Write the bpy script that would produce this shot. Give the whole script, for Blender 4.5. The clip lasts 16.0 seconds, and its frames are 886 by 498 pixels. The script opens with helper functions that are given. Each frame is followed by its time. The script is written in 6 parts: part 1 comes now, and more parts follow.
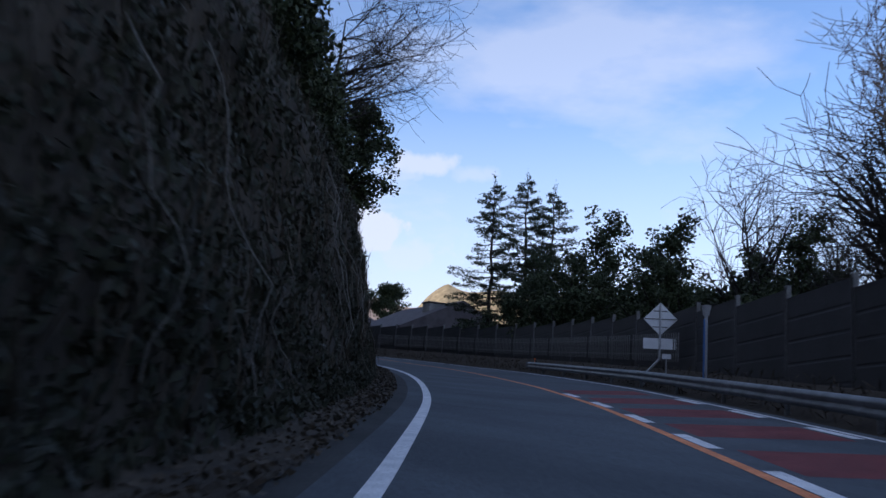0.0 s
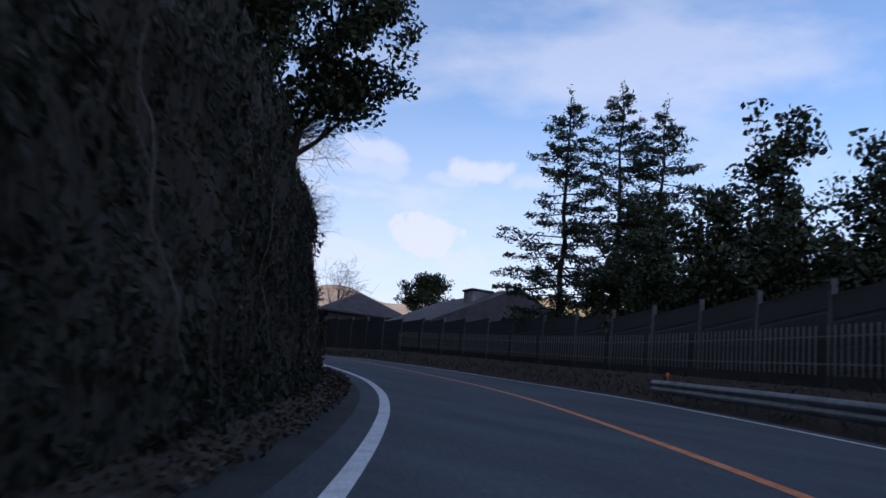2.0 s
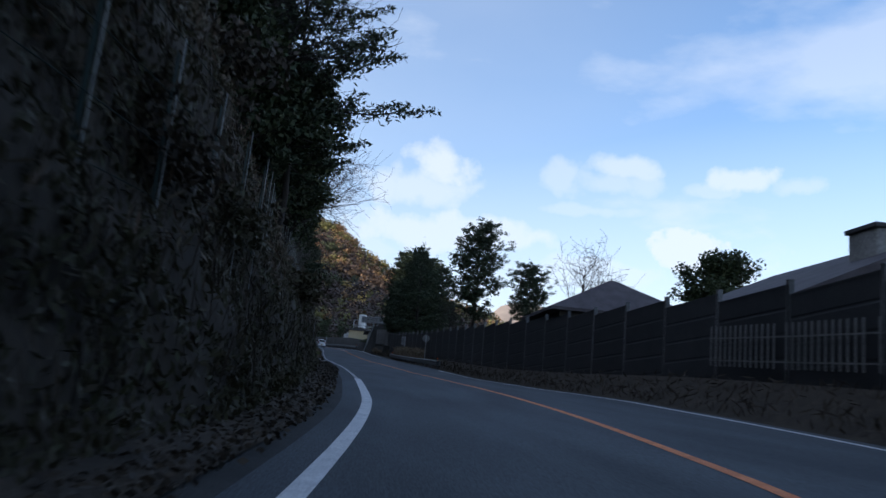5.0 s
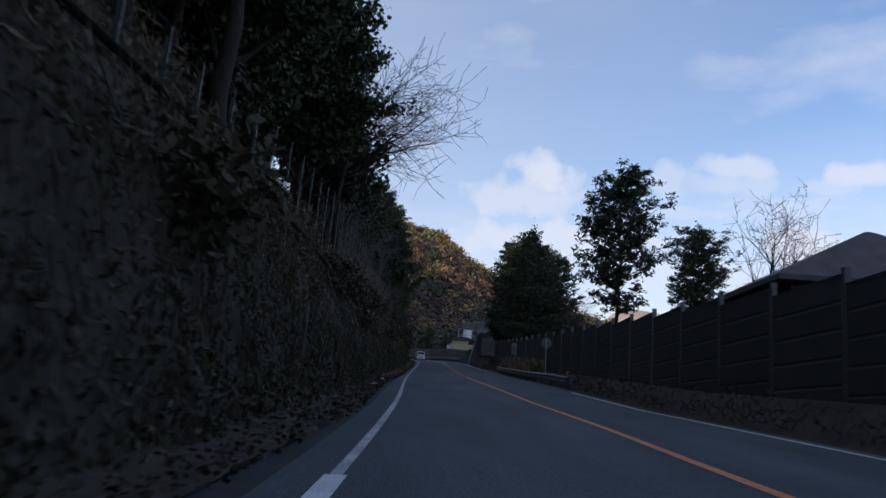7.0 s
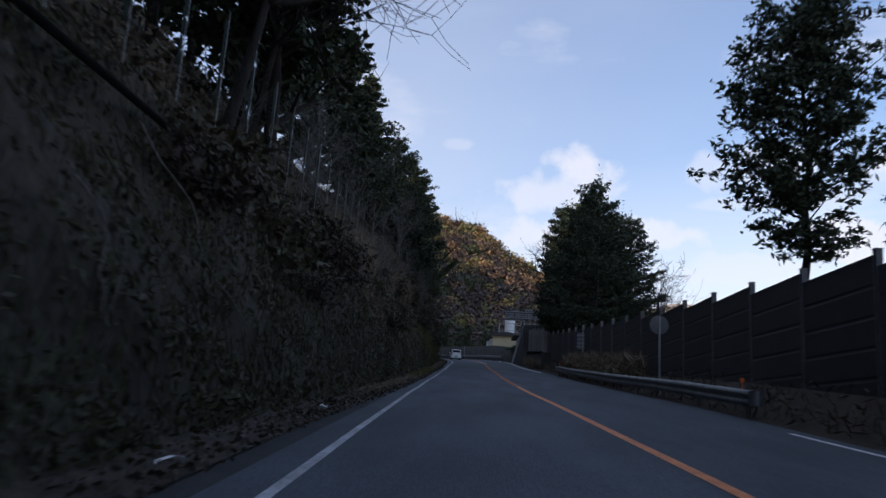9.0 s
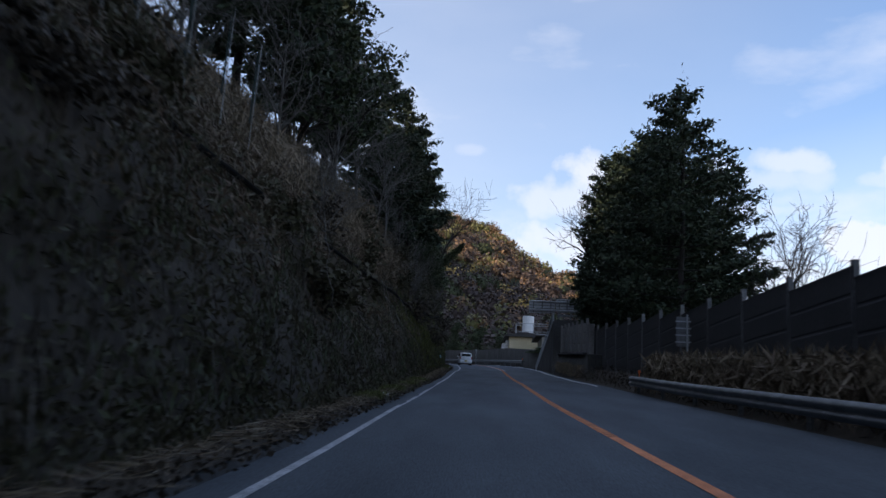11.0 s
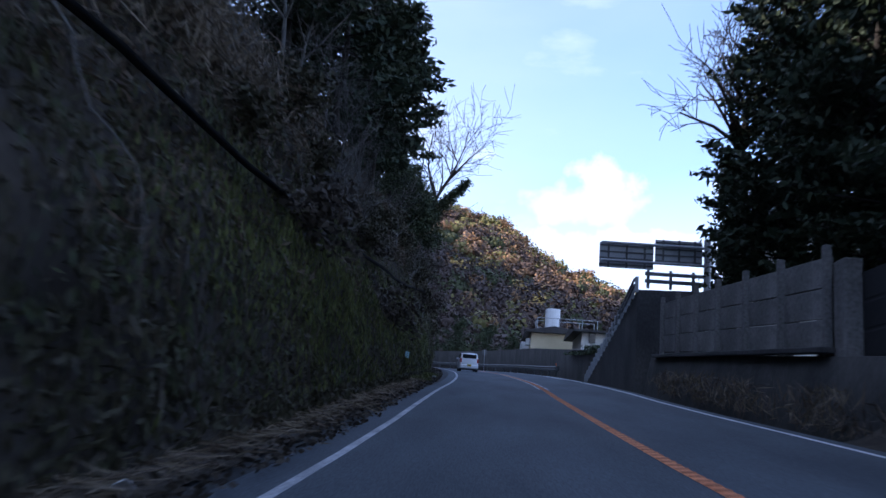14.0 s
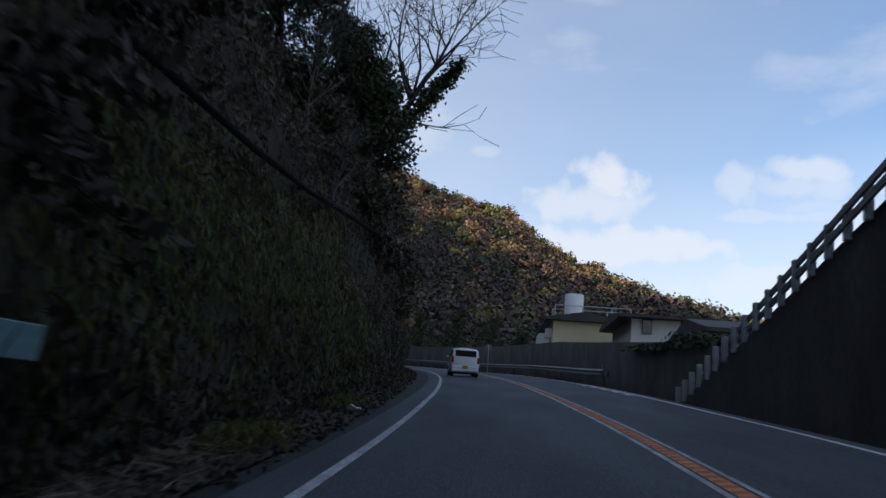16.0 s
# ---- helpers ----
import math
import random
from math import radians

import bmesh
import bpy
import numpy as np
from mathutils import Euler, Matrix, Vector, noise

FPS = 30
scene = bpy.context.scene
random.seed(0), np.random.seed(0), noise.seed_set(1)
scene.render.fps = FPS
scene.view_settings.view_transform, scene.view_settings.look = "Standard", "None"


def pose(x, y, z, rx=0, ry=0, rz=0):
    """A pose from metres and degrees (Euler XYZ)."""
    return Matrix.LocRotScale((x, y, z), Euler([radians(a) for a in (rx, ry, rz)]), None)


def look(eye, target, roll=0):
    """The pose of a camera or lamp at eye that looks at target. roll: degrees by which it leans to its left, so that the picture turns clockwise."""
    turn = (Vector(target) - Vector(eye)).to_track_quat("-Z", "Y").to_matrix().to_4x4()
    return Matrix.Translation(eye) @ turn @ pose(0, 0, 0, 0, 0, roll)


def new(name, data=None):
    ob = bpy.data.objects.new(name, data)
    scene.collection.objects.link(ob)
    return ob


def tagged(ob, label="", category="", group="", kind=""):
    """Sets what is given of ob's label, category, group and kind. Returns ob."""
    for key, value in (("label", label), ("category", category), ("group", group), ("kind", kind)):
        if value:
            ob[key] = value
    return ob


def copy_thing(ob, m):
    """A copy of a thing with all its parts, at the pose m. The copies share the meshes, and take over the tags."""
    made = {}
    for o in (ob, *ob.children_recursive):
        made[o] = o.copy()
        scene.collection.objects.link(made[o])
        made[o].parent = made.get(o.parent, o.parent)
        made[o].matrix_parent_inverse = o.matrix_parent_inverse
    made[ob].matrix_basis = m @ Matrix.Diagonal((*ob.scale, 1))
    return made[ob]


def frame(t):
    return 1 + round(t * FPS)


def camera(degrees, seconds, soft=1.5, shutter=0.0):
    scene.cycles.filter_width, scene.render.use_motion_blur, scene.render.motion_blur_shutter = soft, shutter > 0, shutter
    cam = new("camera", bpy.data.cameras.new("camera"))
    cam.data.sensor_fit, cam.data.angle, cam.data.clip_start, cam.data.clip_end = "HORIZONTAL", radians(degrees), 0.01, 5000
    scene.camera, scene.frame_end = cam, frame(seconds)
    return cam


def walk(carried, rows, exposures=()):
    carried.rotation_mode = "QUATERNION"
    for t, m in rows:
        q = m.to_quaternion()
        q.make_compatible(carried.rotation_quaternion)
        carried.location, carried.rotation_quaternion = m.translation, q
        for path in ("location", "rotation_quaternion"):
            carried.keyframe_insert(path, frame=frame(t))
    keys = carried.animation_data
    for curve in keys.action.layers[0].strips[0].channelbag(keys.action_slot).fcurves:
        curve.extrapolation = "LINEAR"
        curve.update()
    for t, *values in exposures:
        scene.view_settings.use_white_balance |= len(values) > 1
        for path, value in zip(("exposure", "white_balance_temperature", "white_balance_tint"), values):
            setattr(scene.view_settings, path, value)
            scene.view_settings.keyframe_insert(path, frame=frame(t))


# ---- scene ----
cam = camera(52.6, 16.0, shutter=0.3)
METRES, EYE, TILT, LEAN, TURN = 190.0, 1.05, 0.0, 0.0, -28.0
ROWS = [
    (0.0, 0.0, 0.0, 0.0, -0.71, 10.42, -3.89),
    (0.5, 0.0015, 0.0329, 0.0021, -0.22, 10.5, -4.34),
    (1.0, 0.0027, 0.0664, 0.0043, 0.59, 10.65, -4.69),
    (1.5, 0.0034, 0.0982, 0.0064, 1.56, 10.68, -4.97),
    (2.0, 0.0034, 0.1308, 0.0085, 2.6, 10.61, -5.32),
    (2.5, 0.0025, 0.1635, 0.0107, 3.45, 10.6, -5.71),
    (3.0, 0.001, 0.1976, 0.0131, 4.88, 10.73, -5.37),
    (3.5, -0.0016, 0.2296, 0.0153, 8.12, 10.71, -4.71),
    (4.0, -0.0067, 0.2619, 0.0177, 12.41, 10.61, -4.64),
    (4.5, -0.0132, 0.2927, 0.0199, 16.39, 10.51, -4.83),
    (5.0, -0.0221, 0.3222, 0.0219, 19.4, 10.6, -4.77),
    (7.5, -0.079, 0.4577, 0.032, 27.38, 10.8, -3.62),
    (8.0, -0.0917, 0.4842, 0.034, 27.97, 10.66, -3.5),
    (8.5, -0.1045, 0.51, 0.0357, 28.61, 10.54, -3.15),
    (9.0, -0.1177, 0.5359, 0.0376, 29.23, 10.6, -2.77),
    (11.5, -0.1883, 0.6697, 0.0472, 30.19, 10.92, -3.11),
    (12.0, -0.2025, 0.6963, 0.0492, 30.38, 10.87, -3.4),
    (12.5, -0.2174, 0.7237, 0.0512, 30.38, 10.86, -3.66),
    (13.0, -0.2326, 0.7522, 0.0535, 30.34, 10.95, -3.87),
    (13.5, -0.2469, 0.7788, 0.0557, 30.35, 11.08, -4.03),
    (14.0, -0.2631, 0.8088, 0.0581, 30.38, 11.12, -4.13),
    (14.5, -0.2779, 0.8363, 0.0602, 30.43, 11.03, -4.22),
    (15.0, -0.2935, 0.865, 0.0628, 30.46, 11.0, -4.29),
    (15.5, -0.3099, 0.8961, 0.0658, 30.55, 11.04, -3.99),
    (16.0, -0.324, 0.9229, 0.0681, 30.62, 10.94, -4.15),
]
walk(cam, [(t, pose(0, 0, EYE, TILT, LEAN, TURN) @ pose(METRES * x, METRES * y, METRES * z, 90 + pitch, roll, yaw)) for t, x, y, z, yaw, pitch, roll in ROWS],
     exposures=[(0.0, 0.38, 5850, 18), (1.0, 0.3, 5950, 18), (2.5, 0.45, 6200, 19), (3.5, 0.55, 6250, 20), (4.0, 0.2, 5850, 14), (4.5, 0.5, 6050, 8), (5.0, 0.55, 6000, 10), (7.5, 0.3, 6350, 16), (9.0, 0.48, 6450, 17), (11.5, 0.68, 6250, 14), (12.5, 1.24, 5550, 19), (13.0, 1.28, 5450, 20), (13.5, 1.2, 5450, 21), (14.5, 1.18, 5600, 18), (14.8, 1.0, 5900, 14), (15.0, 0.72, 6250, 13), (15.5, 0.62, 6450, 13), (16.0, 0.42, 6500, 12)])

# ---------------------------------------------------------------- sky and sun
SUN_AZ, SUN_EL = radians(-106), radians(27)      # from +y towards +x, above the horizon
world = bpy.data.worlds.new("sky")
scene.world = world
world.use_nodes = True
wn, wl = world.node_tree.nodes, world.node_tree.links
wn.clear()
sky = wn.new("ShaderNodeTexSky")
sky.sky_type, sky.sun_disc = "NISHITA", False
sky.sun_elevation, sky.sun_rotation = SUN_EL, SUN_AZ
sky.air_density, sky.dust_density, sky.ozone_density = 1.0, 0.3, 2.5
place = wn.new("ShaderNodeTexCoord")
squash = wn.new("ShaderNodeMapping")
squash.inputs["Scale"].default_value = (1.0, 1.0, 2.6)
cloud = wn.new("ShaderNodeTexNoise")
cloud.inputs["Scale"].default_value, cloud.inputs["Detail"].default_value, cloud.inputs["Roughness"].default_value = 3.4, 9, 0.55
puff = wn.new("ShaderNodeValToRGB")
puff.color_ramp.elements[0].position, puff.color_ramp.elements[1].position = 0.48, 0.66
split = wn.new("ShaderNodeSeparateXYZ")
low = wn.new("ShaderNodeMapRange")              # cloud thickens towards the horizon
low.inputs["From Min"].default_value, low.inputs["From Max"].default_value = 0.05, 0.55
low.inputs["To Min"].default_value, low.inputs["To Max"].default_value = 0.7, 0.32
cover = wn.new("ShaderNodeMath")
cover.operation = "MULTIPLY"
haze = wn.new("ShaderNodeMapRange")
haze.inputs["From Min"].default_value, haze.inputs["From Max"].default_value = 0.06, 0.34
haze.inputs["To Min"].default_value, haze.inputs["To Max"].default_value = 0.85, 0.0
both = wn.new("ShaderNodeMath")
both.operation = "MAXIMUM"
veil = wn.new("ShaderNodeMapRange")             # thin high cloud, thicker over the valley's end
veil.inputs["From Min"].default_value, veil.inputs["From Max"].default_value = 0.45, -0.05
veil.inputs["To Min"].default_value, veil.inputs["To Max"].default_value = 0.0, 0.55
wisp = wn.new("ShaderNodeTexNoise")
wisp.inputs["Scale"].default_value, wisp.inputs["Detail"].default_value, wisp.inputs["Roughness"].default_value = 2.2, 6, 0.5
thin_ = wn.new("ShaderNodeMath")
thin_.operation = "MULTIPLY"
billow = wn.new("ShaderNodeTexNoise")           # frays the edges of the heaped clouds
billow.inputs["Scale"].default_value, billow.inputs["Detail"].default_value, billow.inputs["Roughness"].default_value = 26, 5, 0.55
mix = wn.new("ShaderNodeMix")
mix.data_type = "RGBA"
mix.inputs["B"].default_value = (4.3, 4.45, 4.7, 1)
back = wn.new("ShaderNodeBackground")
back.inputs["Strength"].default_value = 0.15
world_out = wn.new("ShaderNodeOutputWorld")
wl.new(place.outputs["Generated"], squash.inputs["Vector"])
wl.new(squash.outputs["Vector"], cloud.inputs["Vector"])
wl.new(squash.outputs["Vector"], wisp.inputs["Vector"])
wl.new(place.outputs["Generated"], billow.inputs["Vector"])
wl.new(place.outputs["Generated"], split.inputs["Vector"])
wl.new(split.outputs["Z"], low.inputs["Value"])
wl.new(split.outputs["Z"], haze.inputs["Value"])
wl.new(split.outputs["X"], veil.inputs["Value"])
wl.new(cloud.outputs["Fac"], puff.inputs["Fac"])
wl.new(puff.outputs["Color"], cover.inputs[0])
wl.new(low.outputs["Result"], cover.inputs[1])
wl.new(cover.outputs["Value"], both.inputs[0])
wl.new(haze.outputs["Result"], both.inputs[1])
wl.new(veil.outputs["Result"], thin_.inputs[0])
wl.new(wisp.outputs["Fac"], thin_.inputs[1])
amount = both.outputs["Value"]


def more_cloud(socket):
    """Adds a layer of cloud over those before it."""
    global amount
    layer = wn.new("ShaderNodeMath")
    layer.operation = "MAXIMUM"
    wl.new(amount, layer.inputs[0])
    wl.new(socket, layer.inputs[1])
    amount = layer.outputs["Value"]


more_cloud(thin_.outputs["Value"])
# heaped clouds: azimuth, elevation, half width and half height in degrees, thickness, softness
for az, el, wide, tall, thick, soft_ in ((23.1, 11.3, 2.2, 1.5, 1.0, 0.25), (17.5, 9.6, 8.0, 1.3, 0.8, 0.6), (26.4, 15.7, 1.9, 0.75, 0.85, 0.5), (24.6, 15.0, 2.2, 0.6, 0.6, 0.6), (18.4, 15.3, 3.2, 0.95, 0.6, 0.7),
                                         (7.3, 15.9, 1.9, 1.5, 0.95, 0.5), (5.6, 14.3, 3.4, 1.3, 0.8, 0.6), (8.0, 11.6, 6.5, 1.3, 0.9, 0.5), (19.4, 16.4, 2.4, 0.8, 0.75, 0.6), (14.9, 15.6, 1.2, 1.1, 0.6, 0.6),
                                         (17.0, 13.6, 4.5, 0.45, 0.6, 0.7), (-1.3, 17.3, 1.1, 0.4, 0.55, 0.9), (29.5, 15.2, 1.6, 0.6, 0.6, 0.6), (26.5, 9.8, 4.0, 1.6, 0.8, 0.6)):
    az, el = radians(az), radians(el)
    shift = wn.new("ShaderNodeVectorMath")
    shift.operation = "SUBTRACT"
    shift.inputs[1].default_value = (math.sin(az) * math.cos(el), math.cos(az) * math.cos(el), math.sin(el))
    size_ = wn.new("ShaderNodeVectorMath")
    size_.operation = "MULTIPLY"
    size_.inputs[1].default_value = (1 / radians(wide), 1 / radians(wide), 1 / radians(tall))
    far_ = wn.new("ShaderNodeVectorMath")
    far_.operation = "LENGTH"
    fray = wn.new("ShaderNodeMath")
    fray.operation = "MULTIPLY_ADD"
    fray.inputs[1].default_value = -2.4
    rim = wn.new("ShaderNodeMapRange")
    rim.interpolation_type = "SMOOTHSTEP"
    rim.inputs["From Min"].default_value, rim.inputs["From Max"].default_value = -0.2 + soft_, -0.2 - soft_
    rim.inputs["To Min"].default_value, rim.inputs["To Max"].default_value = 0.0, thick * 0.85
    wl.new(place.outputs["Generated"], shift.inputs[0])
    wl.new(shift.outputs["Vector"], size_.inputs[0])
    wl.new(size_.outputs["Vector"], far_.inputs[0])
    wl.new(billow.outputs["Fac"], fray.inputs[0])
    wl.new(far_.outputs["Value"], fray.inputs[2])
    wl.new(fray.outputs["Value"], rim.inputs["Value"])
    more_cloud(rim.outputs["Result"])
wl.new(amount, mix.inputs["Factor"])
wl.new(sky.outputs["Color"], mix.inputs["A"])
wl.new(mix.outputs["Result"], back.inputs["Color"])
wl.new(back.outputs["Background"], world_out.inputs["Surface"])
sun = new("sun", bpy.data.lights.new("sun", "SUN"))
sun.data.energy, sun.data.angle, sun.data.color = 5.0, radians(0.5), (1.0, 0.86, 0.66)
to_sun = Vector((math.sin(SUN_AZ) * math.cos(SUN_EL), math.cos(SUN_AZ) * math.cos(SUN_EL), math.sin(SUN_EL)))
sun.matrix_world = look(to_sun * 100, (0, 0, 0))


# ---------------------------------------------------------------- materials
def surface(name, a, b, scale=2.0, rough=0.8, fine=40.0, bump=0.2, metal=0.0, grit=0.25, per="", spread=0.0, stretch=(1, 1, 1), hard=0.17):
    """A two-colour, two-scale noise surface; per: 'object' or 'island' varies its value by random; stretch scales the pattern."""
    m = bpy.data.materials.new(name)
    m.use_nodes = True
    n, l = m.node_tree.nodes, m.node_tree.links
    b_ = n["Principled BSDF"]
    b_.inputs["Roughness"].default_value, b_.inputs["Metallic"].default_value = rough, metal
    if "Specular IOR Level" in b_.inputs:
        b_.inputs["Specular IOR Level"].default_value = 0.35 if rough > 0.6 else 0.5
    tc = n.new("ShaderNodeTexCoord")
    mp = n.new("ShaderNodeMapping")
    mp.inputs["Scale"].default_value = stretch
    l.new(tc.outputs["Object"], mp.inputs["Vector"])
    big = n.new("ShaderNodeTexNoise")
    big.inputs["Scale"].default_value, big.inputs["Detail"].default_value = scale, 5
    small = n.new("ShaderNodeTexNoise")
    small.inputs["Scale"].default_value, small.inputs["Detail"].default_value = fine, 3
    for t in (big, small):
        l.new(mp.outputs["Vector"], t.inputs["Vector"])
    ramp = n.new("ShaderNodeValToRGB")
    ramp.color_ramp.elements[0].position, ramp.color_ramp.elements[1].position = 0.5 - hard, 0.5 + hard
    ramp.color_ramp.elements[0].color, ramp.color_ramp.elements[1].color = (*a, 1), (*b, 1)
    l.new(big.outputs["Fac"], ramp.inputs["Fac"])
    mul = n.new("ShaderNodeMapRange")
    mul.inputs["From Min"].default_value, mul.inputs["From Max"].default_value = 0.3, 0.7
    mul.inputs["To Min"].default_value, mul.inputs["To Max"].default_value = 1 - grit, 1 + grit
    l.new(small.outputs["Fac"], mul.inputs["Value"])
    value = mul.outputs["Result"]
    if per:
        if per == "object":
            rnd = n.new("ShaderNodeObjectInfo").outputs["Random"]
        else:
            rnd = n.new("ShaderNodeNewGeometry").outputs["Random Per Island"]
        r2 = n.new("ShaderNodeMapRange")
        r2.inputs["To Min"].default_value, r2.inputs["To Max"].default_value = 1 - spread, 1 + spread
        l.new(rnd, r2.inputs["Value"])
        m2 = n.new("ShaderNodeMath")
        m2.operation = "MULTIPLY"
        l.new(value, m2.inputs[0])
        l.new(r2.outputs["Result"], m2.inputs[1])
        value = m2.outputs["Value"]
    tint = n.new("ShaderNodeVectorMath")
    tint.operation = "SCALE"
    l.new(ramp.outputs["Color"], tint.inputs[0])
    l.new(value, tint.inputs["Scale"])
    l.new(tint.outputs["Vector"], b_.inputs["Base Color"])
    if bump:
        bp = n.new("ShaderNodeBump")
        bp.inputs["Strength"].default_value, bp.inputs["Distance"].default_value = bump, 0.02
        l.new(small.outputs["Fac"], bp.inputs["Height"])
        l.new(bp.outputs["Normal"], b_.inputs["Normal"])
    return m


def leafy(name, colours, rough=0.65):
    """Leaves or clumps, each island one of several colours."""
    m = bpy.data.materials.new(name)
    m.use_nodes = True
    n, l = m.node_tree.nodes, m.node_tree.links
    b_ = n["Principled BSDF"]
    b_.inputs["Roughness"].default_value = rough
    b_.inputs["Specular IOR Level"].default_value = 0.25
    geo = n.new("ShaderNodeNewGeometry")
    ramp = n.new("ShaderNodeValToRGB")
    ramp.color_ramp.interpolation = "LINEAR"
    e = ramp.color_ramp.elements
    while len(e) < len(colours):
        e.new(0.5)
    for i, c in enumerate(colours):
        e[i].position, e[i].color = i / (len(colours) - 1), (*c, 1)
    l.new(geo.outputs["Random Per Island"], ramp.inputs["Fac"])
    l.new(ramp.outputs["Color"], b_.inputs["Base Color"])
    return m


ASPHALT = surface("asphalt", (0.046, 0.057, 0.069), (0.080, 0.096, 0.112), 0.9, 0.85, 55, 0.5, grit=0.35, stretch=(1.0, 0.16, 1.0))
SHOULDER = surface("shoulder", (0.025, 0.028, 0.029), (0.045, 0.047, 0.046), 0.8, 0.95, 30, 0.6, grit=0.4)
LITTER = surface("leaf_litter", (0.030, 0.025, 0.019), (0.065, 0.051, 0.036), 1.6, 1.0, 25, 0.9, grit=0.45)
WHITE_LINE = surface("white_line", (0.58, 0.60, 0.62), (0.78, 0.79, 0.80), 3, 0.7, 35, 0.3, grit=0.25)
WORN_LINE = surface("worn_line", (0.30, 0.305, 0.315), (0.54, 0.55, 0.57), 1.1, 0.8, 22, 0.4, grit=0.45, hard=0.16)
ORANGE_LINE = surface("orange_line", (0.58, 0.18, 0.06), (0.78, 0.27, 0.10), 3, 0.7, 35, 0.3, grit=0.3)
DARK_LINE = surface("worn_orange_rib", (0.34, 0.12, 0.05), (0.50, 0.18, 0.075), 3, 0.8, 35, 0.3, grit=0.3)
RED_PAVING = surface("red_paving", (0.13, 0.032, 0.035), (0.20, 0.05, 0.05), 1.2, 0.9, 50, 0.5, grit=0.4)
SOIL = surface("soil", (0.029, 0.0235, 0.017), (0.050, 0.040, 0.029), 1.6, 1.0, 9, 0.35, grit=0.3, stretch=(1, 1, 0.3))
GRASS = surface("grass_ground", (0.03, 0.04, 0.018), (0.08, 0.075, 0.04), 0.15, 1.0, 8, 0.8, grit=0.4)
BARK = surface("bark", (0.016, 0.013, 0.011), (0.036, 0.030, 0.026), 2, 0.95, 18, 0.8, grit=0.4, stretch=(3, 3, 1))
PALE_BARK = surface("pale_bark", (0.09, 0.085, 0.075), (0.16, 0.15, 0.135), 2, 0.95, 18, 0.6, grit=0.4, stretch=(3, 3, 1))
CONCRETE = surface("concrete", (0.13, 0.125, 0.116), (0.26, 0.25, 0.235), 0.5, 0.92, 14, 0.5, grit=0.3, per="object", spread=0.12)
DARK_CONCRETE = surface("dark_grey_concrete", (0.046, 0.046, 0.047), (0.085, 0.083, 0.080), 0.5, 0.95, 10, 0.4, grit=0.25, stretch=(1.3, 1.3, 0.7))
# darkest concrete; on the low wall it holds the shade under the boards
DARKEST_CONCRETE = surface("darkest_concrete", (0.032, 0.032, 0.030), (0.068, 0.065, 0.059), 0.7, 0.95, 9, 0.5, grit=0.3, stretch=(1.3, 1.3, 0.7))
PANEL = surface("barrier_panel", (0.019, 0.020, 0.022), (0.034, 0.034, 0.036), 0.7, 0.7, 20, 0.2, grit=0.2, per="object", spread=0.2)
STEEL_POST = surface("post_steel", (0.075, 0.077, 0.08), (0.15, 0.15, 0.15), 1.5, 0.6, 25, 0.2, metal=0.3, grit=0.3, per="object", spread=0.25)
PALE_POST = surface("pale_steel", (0.17, 0.18, 0.175), (0.30, 0.31, 0.30), 1.5, 0.5, 9, 0.15, metal=0.3, grit=0.35)
GALVANISED = surface("galvanised_steel", (0.095, 0.102, 0.107), (0.175, 0.185, 0.19), 2.5, 0.5, 30, 0.15, metal=0.6, grit=0.2)
PICKET = surface("picket_paint", (0.12, 0.118, 0.112), (0.20, 0.195, 0.19), 2.5, 0.8, 25, 0.3, grit=0.3)
SIGN_BACK = surface("sign_aluminium", (0.30, 0.31, 0.32), (0.42, 0.43, 0.44), 1.5, 0.5, 25, 0.1, metal=0.4, grit=0.12)
PALE_ALU = surface("pale_aluminium", (0.55, 0.56, 0.57), (0.68, 0.69, 0.70), 1.5, 0.55, 25, 0.1, grit=0.1)
BLUE_PAINT = surface("blue_paint", (0.03, 0.10, 0.28), (0.05, 0.15, 0.36), 2, 0.5, 25, 0.1, grit=0.15)
CREAM = surface("cream_render", (0.52, 0.43, 0.27), (0.62, 0.52, 0.34), 0.6, 0.9, 18, 0.2, grit=0.1)
PALE_WALL = surface("pale_render", (0.50, 0.48, 0.44), (0.62, 0.60, 0.55), 0.6, 0.9, 18, 0.2, grit=0.1)
ROOF = surface("slate_roof", (0.050, 0.042, 0.047), (0.080, 0.070, 0.075), 1.2, 0.8, 20, 0.3, grit=0.25)
DARK_ROOF = surface("dark_roof", (0.03, 0.028, 0.028), (0.06, 0.056, 0.055), 1.2, 0.7, 20, 0.3, grit=0.25)
WHITE_PAINT = surface("white_paint", (0.72, 0.72, 0.72), (0.82, 0.82, 0.82), 1.5, 0.5, 25, 0.05, grit=0.06)
CAR_WHITE = surface("car_white", (0.76, 0.77, 0.78), (0.80, 0.81, 0.82), 1.0, 0.25, 30, 0.0, grit=0.03)
BLACK_RUBBER = surface("black_rubber", (0.012, 0.012, 0.012), (0.025, 0.025, 0.025), 3, 0.85, 40, 0.2, grit=0.2)
DARK_GLASS = surface("dark_glass", (0.012, 0.014, 0.016), (0.02, 0.022, 0.025), 1, 0.08, 20, 0.0, grit=0.05)
TAIL_RED = surface("tail_red", (0.30, 0.01, 0.012), (0.38, 0.015, 0.018), 3, 0.2, 30, 0.0, grit=0.05)
PLATE = surface("plate_yellow", (0.60, 0.45, 0.06), (0.68, 0.52, 0.08), 3, 0.5, 30, 0.0, grit=0.05)
